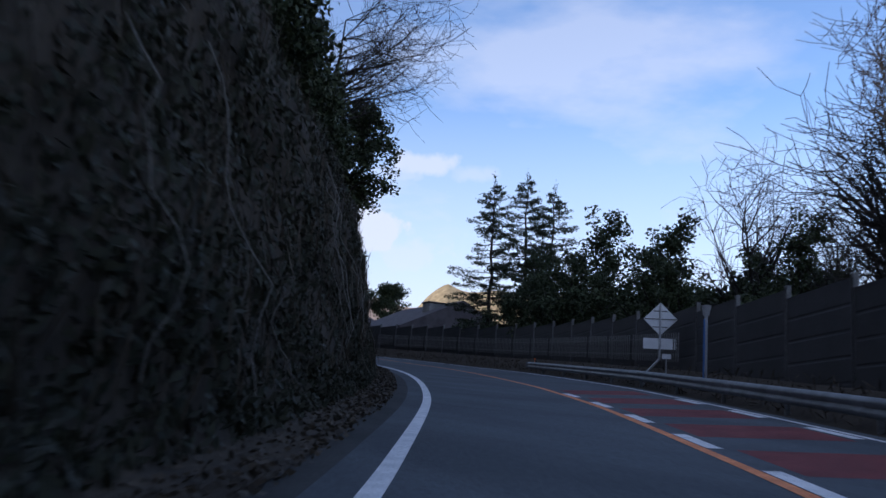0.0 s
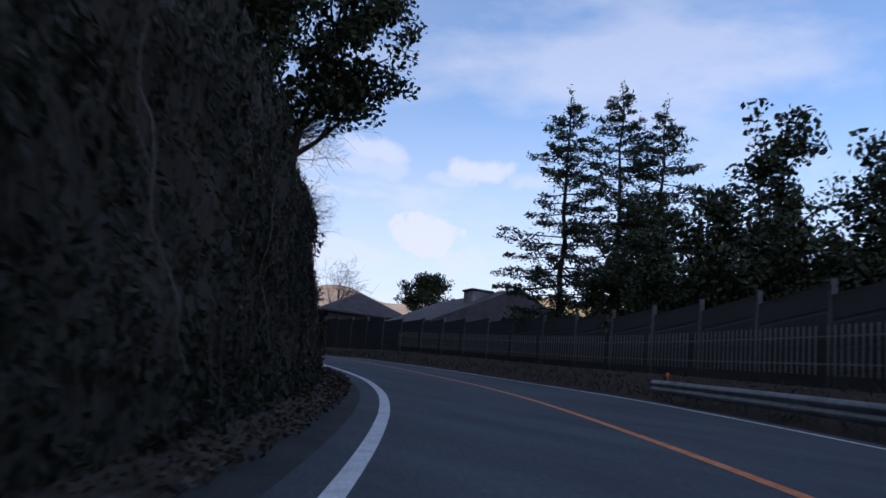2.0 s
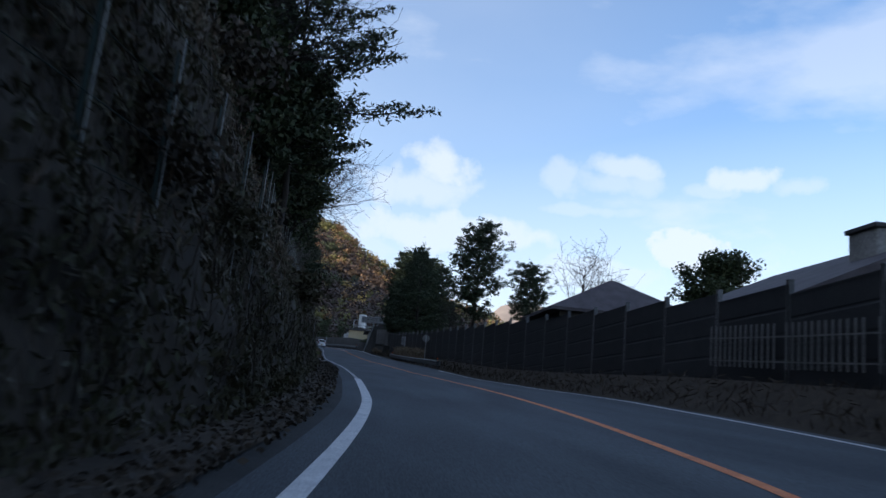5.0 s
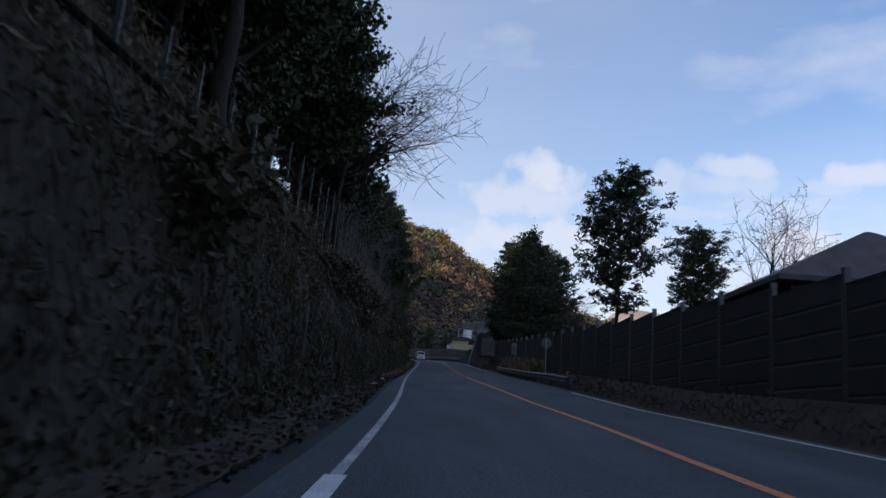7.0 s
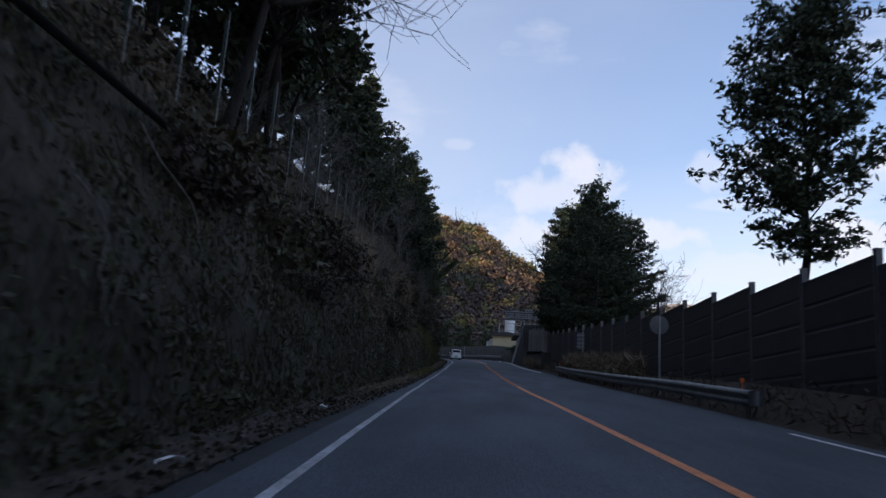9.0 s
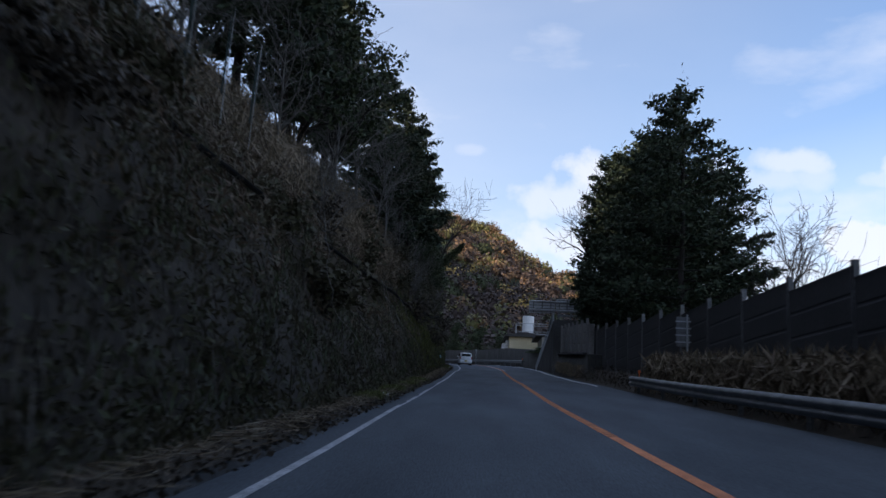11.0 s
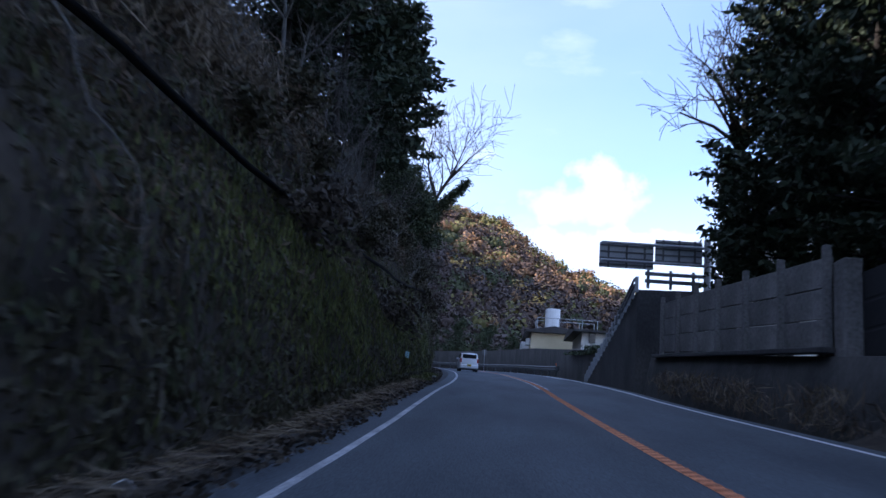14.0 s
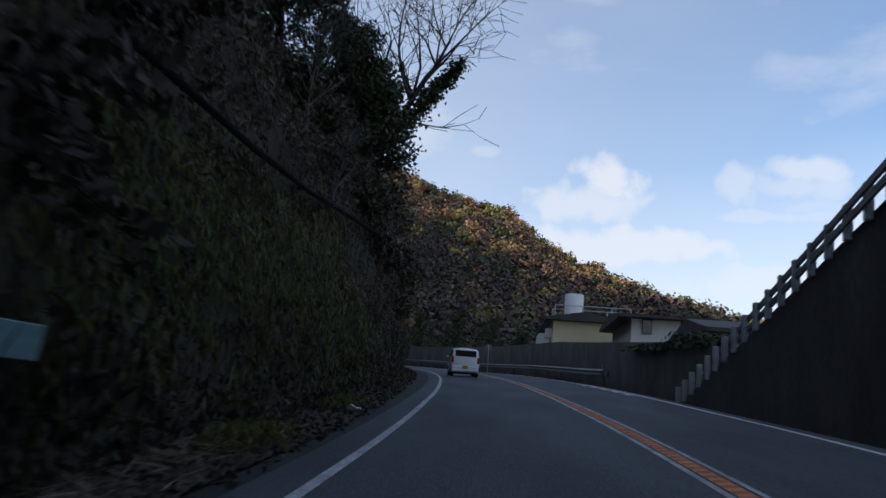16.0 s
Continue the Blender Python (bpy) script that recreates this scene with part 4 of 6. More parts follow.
place(ever, *spot(99, -6.4, side_z(99, -6.4) - 0.3), 0.85, 130)
place(ever, *spot(84, -6.8, side_z(84, -6.8) - 0.3), 0.85, 330)
place(ever, *spot(72, -6.4, side_z(72, -6.4) - 0.3), 0.7, 230)
dark_bush = stand(broadleaf(6.5, 81, "dense dark evergreen hanging out of the cutting", 0.36, 1.1, 0.15, 0.15, clump=0.68), 58, -6.2, 8.4, 1.0)
for s, d, h, k, turn in ((45.0, -6.8, 8.8, 1.0, 160), (38, -6.8, 8.8, 1.0, 50), (52, -6.6, 8.8, 1.1, 100), (30, -7.2, 8.8, 1.0, 150), (22, -7.5, 8.8, 1.1, 200), (14, -7.5, 8.8, 1.2, 250), 
                         (74, -6.9, 8.0, 1.0, 120), (82, -7.0, 8.0, 1.0, 170), (88, -6.8, 7.0, 0.95, 220), (95, -6.6, 6.4, 1.05, 270), (101, -6.2, 6.0, 1.2, 320), (104, -8.6, 11, 1.35, 80), (108, -9.0, 11, 1.4, 200), (112, -9.0, 11, 1.35, 140), (99, -9.0, 11, 1.4, 20),
                         (113.5, -7.6, 6.4, 1.1, 65), (108.5, -7.0, 5.8, 0.9, 245), (211, -6.6, 12, 0.7, 190), (222, -5.6, 12, 0.7, 260), (228, -5.6, 12, 0.75, 330), (235, -6.0, 12, 0.8, 80)):
    place(dark_bush, *spot(s, d, min(h, side_z(s, d)) - 0.2), k, turn)
place(dark_bush, 22.3, 220.6, 23.0, 0.85, 40)
place(dark_bush, 22.8, 217.6, 22.0, 0.75, 170)

# shrubs and saplings that break the cutting's face
def shrub(size, seed, label, green):
    """Arching stems with loose leaf clumps."""
    rng = np.random.default_rng(seed)
    segs, tips = [[], []], []
    for _ in range(16):
        a, p = rng.uniform(0, 2 * np.pi), np.array([rng.normal() * 0.08, rng.normal() * 0.08, 0.0])
        way = unit(np.array([np.cos(a) * 0.8, np.sin(a) * 0.8, 1.1]))
        for k in range(4):
            q = p + way * size * 0.3 * rng.uniform(0.7, 1.2)
            segs[1].append((p, q, 0.018 - 0.004 * k, 0.014 - 0.004 * k + 0.003))
            tips += [q, (p + q) / 2] if k else []
            p, way = q, unit(way + rng.normal(size=3) * 0.25 + np.array([0.05, 0, -0.22]))
    c = np.repeat(np.array(tips), 12, 0)
    pts = c + rng.normal(size=c.shape).clip(-1.6, 1.6) * 0.13 * size
    top = empty("shrub")
    tagged(obj("twig_growth", mesh_np("twig_growth", *tubes(segs[1], 4)), BARK, top), kind="stuff")
    obj("foliage", mesh_np("foliage", *leaf_quads(pts, 0.095, 0.1, 2.0, rng)), green, top)
    return tagged(top, label, "shrub", "shrubs")


olive_shrub = shrub(1.3, 91, "loose olive-green shrub growing on the cutting", OLIVE)
brown_shrub = shrub(1.3, 92, "dry brown shrub growing on the cutting", STEMS)
rng = np.random.default_rng(12)
first_ = {id(olive_shrub): True, id(brown_shrub): True}
for k in range(64):
    kind_ = (olive_shrub, brown_shrub, olive_shrub)[k % 3]
    s, rail = rng.uniform(62, 236), rng.uniform(3.2, 9.0)
    m = Matrix.Translation(Vector(cut_place(np.array(s), np.array(rail), 0.0).tolist()) - Vector((0, 0, 0.15))) @ pose(0, 0, 0, 0, rng.uniform(5, 30), rng.uniform(-40, 40)) @ Matrix.Scale(rng.uniform(0.6, 1.25), 4)
    if first_.pop(id(kind_), False):
        kind_.matrix_basis = m
    else:
        copy_thing(kind_, m @ Matrix.Scale(1 / kind_.scale[0], 4))
for k in range(26):
    s, rail = rng.uniform(128, 232), rng.uniform(4.5, 9.0)
    place(pale, *(Vector(cut_place(np.array(s), np.array(rail), 0.0).tolist()) - Vector((0, 0, 0.2))), rng.uniform(0.28, 0.5), rng.uniform(0, 360))

# ivy, ferns and dry stems hanging on the cutting
n = 370000
ks, ss = RNG.uniform(0.3, 9.0, n), RNG.uniform(0, 236, n)
patch = wave(ss, ks * 1.5, 0.8, 4.0) + 0.6 * wave(ss, ks * 1.2, 2.3, 1.0)
keep = RNG.random(n) < np.clip(0.72 + 0.45 * patch, 0.32, 1)
ks, ss, patch = ks[keep], ss[keep], patch[keep]
n = len(ks)
pts = cut_place(ss, ks, RNG.uniform(-0.02, 0.2, n) * (0.4 + 0.6 * np.clip(patch, 0, 1)))
# one scatter of ivy, in the darker material before about s=58
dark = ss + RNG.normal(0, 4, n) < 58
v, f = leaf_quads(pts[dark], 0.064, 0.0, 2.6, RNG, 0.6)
tagged(obj("dark_ivy", mesh_np("dark_ivy", v, f), DARK_IVY), "near-black ivy hanging over the first stretch of the cutting", "ivy", kind="stuff")
v, f = leaf_quads(pts[~dark], 0.05, 0.0, 3.0, RNG, 0.6)
tagged(obj("olive_ivy", mesh_np("olive_ivy", v, f), OLIVE), "olive ivy and ferns hanging over the cutting", "ivy", kind="stuff")
n = 26000
ks, ss = RNG.uniform(1.0, 6.5, n), RNG.uniform(96, 222, n)
green = wave(ss, ks * 2.0, 0.7, 6.0) + 0.5 * wave(ss, ks * 2.0, 1.9, 2.0) > 0.1
v, f = leaf_quads(cut_place(ss, ks, RNG.uniform(0.05, 0.24, n))[green], 0.028, 0.0, 6, RNG, 1.6)
tagged(obj("hanging_ferns", mesh_np("hanging_ferns", v, f), FERN), "dull green ferns hanging on the cutting", "ferns", kind="stuff")
n = 20000
ks, ss = RNG.uniform(1.2, 8.5, n), RNG.uniform(-4, 250, n)
v, f = leaf_quads(cut_place(ss, ks, RNG.uniform(0.02, 0.2, n)), 0.022, 0.0, 34, RNG, 2.2)
tagged(obj("dry_stems", mesh_np("dry_stems", v, f), STEMS), "dry grass stems and roots hanging on the cutting", "grass", kind="stuff")
# ferns and moss, thickened so their pale green also brightens this stretch like skylight
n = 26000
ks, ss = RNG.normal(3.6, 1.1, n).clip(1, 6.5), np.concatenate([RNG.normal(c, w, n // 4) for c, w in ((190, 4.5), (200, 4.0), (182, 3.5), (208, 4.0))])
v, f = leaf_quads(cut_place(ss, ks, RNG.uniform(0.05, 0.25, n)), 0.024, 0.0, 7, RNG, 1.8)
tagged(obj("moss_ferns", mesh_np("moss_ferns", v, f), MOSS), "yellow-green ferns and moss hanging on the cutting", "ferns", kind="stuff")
# undergrowth in the paler scrub colour, offsetting the shade under the conifers
n = 44000
ks, ss = RNG.uniform(6.0, 11.0, n), RNG.uniform(60, 260, n)
pts = cut_place(ss, ks, 0.0) + np.stack([0 * ss, 0 * ss, RNG.uniform(0, 1.3, n) * (0.3 + np.clip(wave(ss, ks * 2, 0.9), 0, 1))], -1)
v, f = leaf_quads(pts, 0.085, 0.0, 2.4, RNG)
tagged(obj("undergrowth", mesh_np("undergrowth", v, f), SCRUB), "olive-brown undergrowth on the hillside", "undergrowth", kind="stuff")
n = 12000
ss = np.concatenate([RNG.normal(c, w, n // 4) for c, w in ((166, 4), (156, 5), (178, 4), (171, 5))])
kk = RNG.uniform(5.8, 8.5, n)
pts = cut_place(ss, kk, 0.0) + np.stack([0 * ss, 0 * ss, RNG.uniform(0.2, 1.6, n)], -1)
v, f = leaf_quads(pts, 0.03, 0.0, 24, RNG, -0.5)
tagged(obj("reed_grass", mesh_np("reed_grass", v, f), DRY), "pale brown reed grass standing on the hillside", "grass", kind="stuff")
n = 26000
ss = RNG.uniform(-4, 250, n)
pts = at(ss, foot(ss) + RNG.uniform(-0.1, 0.95, n) ** 1.0, 0.0)
pts[:, 2] = at(ss, 0, 0)[:, 2] + bank(ss) * -2 + RNG.uniform(0.06, 0.16, n)
v, f = leaf_quads(pts, 0.055, 0.8, 1.5, RNG)
tagged(obj("fallen_leaves", mesh_np("fallen_leaves", v, f), STEMS), "fallen brown leaves along the foot of the cutting", "leaves", kind="stuff")
n = 7000
c = RNG.choice([152.0, 157.5, 163.0, 168.0, 198.5, 205.0], n)
ss = c + RNG.normal(0, 0.45, n)
pts = at(ss, foot(ss) + RNG.normal(0.35, 0.18, n), 0.12 + RNG.uniform(0, 0.16, n))
v, f = leaf_quads(pts, 0.02, 0.0, 8, RNG, -0.8)
tagged(obj("grass_tufts", mesh_np("grass_tufts", v, f), MOSS), "green grass tufts on the verge", "grass", kind="stuff")
n = 6000
ss = RNG.uniform(130, 200, n)
pts = at(ss, foot(ss) + 0.25 + RNG.normal(0, 0.22, n), 0.13 + RNG.uniform(0, 0.10, n))
v, f = leaf_quads(pts, 0.014, 0.75, 26, RNG)
tagged(obj("straw", mesh_np("straw", v, f), DRY), "pale dry straw lying along the verge", "straw", kind="stuff")


# scrub on two stretches; its light tone also stands in for skylight there
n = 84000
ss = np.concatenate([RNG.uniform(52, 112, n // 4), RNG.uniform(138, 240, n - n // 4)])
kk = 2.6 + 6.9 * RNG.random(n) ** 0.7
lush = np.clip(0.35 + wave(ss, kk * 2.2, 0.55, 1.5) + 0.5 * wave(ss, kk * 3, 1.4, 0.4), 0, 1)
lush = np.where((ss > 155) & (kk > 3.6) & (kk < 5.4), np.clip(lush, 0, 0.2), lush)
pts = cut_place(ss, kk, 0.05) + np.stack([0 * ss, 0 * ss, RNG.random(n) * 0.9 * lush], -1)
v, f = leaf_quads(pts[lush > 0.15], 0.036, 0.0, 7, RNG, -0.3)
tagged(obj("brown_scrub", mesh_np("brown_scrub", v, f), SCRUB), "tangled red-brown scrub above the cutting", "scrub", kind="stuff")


# pale roots and vines hanging down the cutting
def hanging_root(s, top, low, out, r, seed):
    rng = np.random.default_rng(seed)
    h = np.linspace(top, low, 11)
    k = np.interp(h, [q[1] for q in CUT_A], np.arange(len(CUT_A)))
    p = cut_place(s + np.cumsum(rng.normal(0, 0.05, 11)), k, out + rng.normal(0, 0.025, 11))
    rad = np.linspace(r, r * 0.5, 11)
    root = obj("hanging_root", mesh_np("hanging_root", *chain([(p[i], p[i + 1], rad[i], rad[i + 1]) for i in range(10)], 5)), PALE_BARK)
    return tagged(root, "pale bare root hanging down the cutting", "root", "hanging roots")


for k, (s, top, low, r) in enumerate(((19.8, 5.4, 1.2, 0.020), (20.1, 5.2, 0.7, 0.017), (20.6, 4.6, 1.6, 0.013), (19.4, 4.8, 1.4, 0.011), (23.8, 3.6, 0.5, 0.016), (18.2, 3.6, 1.8, 0.012), (6.4, 3.6, 0.8, 0.012),
                                      (9.2, 4.4, 0.6, 0.014), (12.5, 2.0, 0.2, 0.012), (27.0, 4.5, 1.5, 0.014), (33.0, 4.2, 0.8, 0.012), (39.0, 3.8, 1.0, 0.012), (48.0, 4.0, 1.4, 0.012))):
    hanging_root(s, top, low, 0.34, r, 300 + k)
for k, (s, top, low) in enumerate(((150.5, 4.0, 0.8), (154.2, 3.6, 1.0), (163.2, 4.2, 0.6), (165.0, 4.4, 2.2), (166.4, 3.9, 1.0), (171.5, 4.0, 1.8), (110.0, 3.6, 0.8), (113.5, 2.6, 1.2), (117.0, 3.9, 1.4))):
    hanging_root(s, top, low, 0.75, 0.013, 340 + k)

# ---------------------------------------------------------------- barrier on the outer side
def post_mesh(h, w=0.12):
    bm = bmesh.new()
    box(bm, (0, -w / 2, h / 2), (w, 0.014, h))
    box(bm, (0, w / 2, h / 2), (w, 0.014, h))
    box(bm, (0, 0, h / 2), (0.012, w, h))
    box(bm, (0, 0, h + 0.012), (w * 1.15, w * 1.2, 0.02))
    me = bpy.data.meshes.new("post")
    bm.to_mesh(me)
    bm.free()
    me.materials.append(STEEL_POST)
    return me


def panel_mesh(length, h, ribs=5):
    """One ribbed sheet with a rolled top edge, drawn along y from its profile."""
    prof = []
    for k in range(ribs):
        z0, z1 = h * k / ribs, h * (k + 1) / ribs
        g = (z1 - z0) * 0.12
        prof += [(-0.030, z0), (-0.030, z0 + 0.25 * g), (-0.040, z0 + 0.7 * g), (-0.040, z1 - 0.7 * g), (-0.030, z1 - 0.25 * g)]
    prof += [(-0.05, h - 0.05), (-0.05, h), (0.05, h), (0.05, h - 0.05), (0.025, h - 0.06), (0.025, 0)]
    bm = bmesh.new()
    ends = [[bm.verts.new((x, y, z)) for x, z in prof] for y in (-length / 2, length / 2)]
    n_ = len(prof)
    for k in range(n_):
        bm.faces.new((ends[0][k], ends[0][(k + 1) % n_], ends[1][(k + 1) % n_], ends[1][k]))
    bm.faces.new(ends[0])
    bm.faces.new(list(reversed(ends[1])))
    bmesh.ops.recalc_face_normals(bm, faces=bm.faces)
    me = bpy.data.meshes.new("panel")
    bm.to_mesh(me)
    bm.free()
    me.materials.append(PANEL)
    return me


GAP = 3.45
barrier = tagged(empty("noise_barrier"), "dark brown ribbed noise barrier stepping up the road", "barrier")
BAR_POST, BAR_PANEL = post_mesh(3.08), panel_mesh(GAP + 0.02, 2.7)
s = -30.0
bays = []
while s < 180.5:
    bays.append(s)
    s += GAP
bays.append(s)
for i, s in enumerate(bays):
    ob = new("post", BAR_POST)
    ob.parent, ob.matrix_basis = barrier, Matrix.Translation(spot(s, fence_d(s), 0.22, 0)) @ pose(0, 0, 0, 0, 0, heading(s))
    if i + 1 < len(bays):
        a, b = spot(s, fence_d(s), 0.52, 0), spot(bays[i + 1], fence_d(bays[i + 1]), 0.52, 0)
        yaw = math.degrees(math.atan2(-(b.x - a.x), b.y - a.y))
        ob = new("panel", BAR_PANEL)
        ob.parent, ob.matrix_basis = barrier, Matrix.Translation(((a.x + b.x) / 2, (a.y + b.y) / 2, a.z)) @ pose(0, 0, 0, 0, 0, yaw)

# pale picket fence before the barrier
pickets = tagged(empty("picket_fence"), "weathered pale picket fence before the barrier", "fence")
PICK = boxed((0.03, 0.06, 1.0), (0, 0, 0.5), 0.008)
pm = bpy.data.meshes.new("picket")
PICK.to_mesh(pm)
PICK.free()
pm.materials.append(PICKET)
for s in np.arange(30, 84, 0.26):
    if (s - bays[0]) % GAP < 0.2:
        continue
    ob = new("picket", pm)
    ob.parent, ob.matrix_basis = pickets, Matrix.Translation(spot(s, fence_d(s) - 0.2, 1.35, 0)) @ pose(0, 0, 0, 0, 0, heading(s))
for h in (1.2, 1.75):
    for q0, q1 in ((30, 84.5),):
        ob = ribbon("rail", np.arange(q0, q1, 1.0), [lambda q: fence_d(q) - 0.17, lambda q: fence_d(q) - 0.17], [h, h + 0.035], PICKET)
        ob.parent = pickets


# ---------------------------------------------------------------- guardrails
def guardrail(s0, s1, d, label, post_gap=4.0, drop=0.0):
    top = tagged(empty("guardrail"), label, "guardrail", "guardrails")
    s = np.arange(s0, s1 + 0.01, 0.5)
    dd = d if callable(d) else (lambda q: np.full_like(np.asarray(q, float), d))
    # W profile: offset to the road, height
    prof = [(0.0, 0.42), (-0.02, 0.44), (-0.075, 0.49), (-0.075, 0.53), (-0.015, 0.575), (-0.015, 0.605), (-0.075, 0.65), (-0.075, 0.69), (-0.02, 0.74), (0.0, 0.76)]
    prof = [(o, h - drop) for o, h in prof]
    ob = ribbon("beam", s, [(lambda q, o=o: dd(q) + o) for o, _ in prof], [h for _, h in prof], GALVANISED)
    ob.parent = top
    mod = ob.modifiers.new("thick", "SOLIDIFY")
    mod.thickness = 0.006
    pmesh = rod(bmesh.new(), (0, 0, -0.3), (0, 0, 0.72), 0.057)
    me = bpy.data.meshes.new("post")
    pmesh.to_mesh(me)
    pmesh.free()
    me.materials.append(GALVANISED)
    bmesh_ = boxed((0.10, 0.07, 0.22), (0, 0, 0), 0.01)
    mb = bpy.data.meshes.new("bracket")
    bmesh_.to_mesh(mb)
    bmesh_.free()
    mb.materials.append(GALVANISED)
    for q in np.arange(s0 + 0.6, s1, post_gap):
        p = new("post", me)
        p.parent, p.matrix_basis = top, Matrix.Translation(spot(q, dd(q) + 0.13, -drop)) @ pose(0, 0, 0, 0, 0, heading(q))
        b = new("bracket", mb)
        b.parent, b.matrix_basis = top, Matrix.Translation(spot(q, dd(q) + 0.04, 0.59 - drop)) @ pose(0, 0, 0, 0, 0, heading(q))
    for q in (s0, s1):
        bm = bmesh.new()
        bmesh.ops.create_cone(bm, cap_ends=True, segments=14, radius1=0.19, radius2=0.19, depth=0.30)
        cap = part("end_cap", bm, GALVANISED, top)
        cap.matrix_basis = Matrix.Translation(spot(q, dd(q) + 0.1, 0.59 - drop)) @ Matrix.Diagonal((0.7, 1, 1, 1))
    for q in (s0 + 1.0, s1 - 1.0):
        bm = bmesh.new()
        rod(bm, (0, 0, 0.72), (0, 0, 0.9), 0.012)
        bmesh.ops.create_cone(bm, cap_ends=True, segments=14, radius1=0.05, radius2=0.05, depth=0.02, matrix=Matrix.Translation((0, 0, 0.93)) @ pose(0, 0, 0, 90, 0, 0))
        r = part("reflector", bm, ORANGE_REFLECTOR, top, "orange round reflector")
        r.matrix_basis = Matrix.Translation(spot(q, dd(q) + 0.13, -drop)) @ pose(0, 0, 0, 0, 0, heading(q))
    return top


guardrail(-30, 49.3, lambda q: right_line(q) + 0.35, "grey steel W-beam guardrail on round posts", drop=0.16)
guardrail(124.5, 162.0, 5.65, "grey steel W-beam guardrail before dry grass", drop=0.16)
guardrail(230.0, 318.0, lambda q: right_line(q) + 0.6, "grey steel W-beam guardrail round the bend")


# ---------------------------------------------------------------- signs
sign_1 = tagged(empty("diamond_sign"), "diamond warning sign seen from behind, bent grey post", "road sign", "road signs")
bm = bmesh.new()
box(bm, (0, 0, 0), (0.88, 0.008, 0.88), Matrix.Rotation(radians(45), 3, "Y"), 0.002)
part("diamond_plate", bm, PALE_ALU, sign_1).location = (0, 0, 2.75)
for z, w in ((0.3, 0.55), (0.0, 1.15), (-0.3, 0.55)):
    part("stiffener", boxed((w, 0.03, 0.035), (0, -0.02, z)), STEEL_POST, sign_1).location = (0, 0, 2.75)
bm = boxed((1.22, 0.008, 0.40), (0, 0, 1.83), 0.002)
part("name_plate", bm, PALE_ALU, sign_1)
bm = bmesh.new()
rod(bm, (0, -0.06, 1.25), (0, -0.06, 3.3), 0.045)
rod(bm, (-0.5, -0.06, 0.7), (0, -0.06, 1.26), 0.045)
rod(bm, (-0.6, -0.06, -0.1), (-0.5, -0.06, 0.71), 0.045)
part("post", bm, SIGN_BACK, sign_1)
sign_1.matrix_basis = Matrix.Translation((21.4, 23.8, 2.24)) @ pose(0, 0, 0, 0, 0, -42) @ Matrix.Scale(0.93, 4)

sign_2 = tagged(empty("round_sign"), "round road sign seen from behind on a pale post", "road sign", "road signs")
bm = bmesh.new()
bmesh.ops.create_cone(bm, cap_ends=True, segments=32, radius1=0.30, radius2=0.30, depth=0.01, matrix=Matrix.Translation((0, 0, 2.15)) @ pose(0, 0, 0, 90, 0, 0))
part("round_plate", bm, STEEL_POST, sign_2)
part("post", rod(bmesh.new(), (0, -0.05, -0.1), (0, -0.05, 2.4), 0.032), SIGN_BACK, sign_2)
sign_2.matrix_basis = Matrix.Translation(spot(134.5, 5.95, 0.1)) @ pose(0, 0, 0, 0, 0, heading(136))

sign_3 = tagged(empty("arrow_board"), "dark ribbed arrow board seen from behind on a post", "road sign", "road signs")
bm = boxed((0.42, 0.02, 0.95), (0, 0, 1.75), 0.004)
part("board", bm, STEEL_POST, sign_3)
for k in range(4):
    part("stiffener", boxed((0.5, 0.03, 0.035), (0, -0.026, 1.42 + 0.22 * k)), SIGN_BACK, sign_3)
part("post", rod(bmesh.new(), (0.12, -0.06, -0.1), (0.12, -0.06, 2.3), 0.03), SIGN_BACK, sign_3)
sign_3.matrix_basis = Matrix.Translation(spot(158.0, 6.6, 0.35)) @ pose(0, 0, 0, 0, 0, heading(156))

pole = tagged(empty("blue_pole"), "slim blue and grey pole with a lamp head", "pole")
part("shaft", rod(bmesh.new(), (0, 0, -0.3), (0, 0, 2.7), 0.05), SIGN_BACK, pole)
part("cover", boxed((0.05, 0.05, 1.9), (-0.07, 0, 1.6), 0.01), BLUE_PAINT, pole, "blue cable cover")
bm = rod(bmesh.new(), (0, 0, 2.65), (0, 0, 2.95), 0.09, 0.15, 12)
part("head", bm, SIGN_BACK, pole)
pole.matrix_basis = Matrix.Translation((19.2, 19.4, 1.75))

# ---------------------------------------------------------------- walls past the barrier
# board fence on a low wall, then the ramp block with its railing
# the shade below the overhanging boards is put into this wall's colour
low_wall = ribbon("low_wall", np.arange(178.5, 201, 1.0), [6.2, 6.35, 6.5, 6.9, 6.95], [-0.3, 0.6, 1.32, 1.35, -0.3], DARKEST_CONCRETE)
tagged(low_wall, "concrete retaining wall at the road, coloured dark for the overhang's shade", kind="structure")
boards = tagged(empty("board_fence"), "weathered grey concrete board fence on the retaining wall", "fence")


def shared(name, bm, material):
    me = bpy.data.meshes.new(name)
    bm.to_mesh(me)
    bm.free()
    me.materials.append(material)
    return me


BAY = 2.75
BOARD, SLIM = shared("board", boxed((0.07, BAY - 0.06, 0.60), (0, 0, 0.30), 0.012), CONCRETE), shared("post", boxed((0.15, 0.17, 2.42), (0, 0, 1.21), 0.015), CONCRETE)
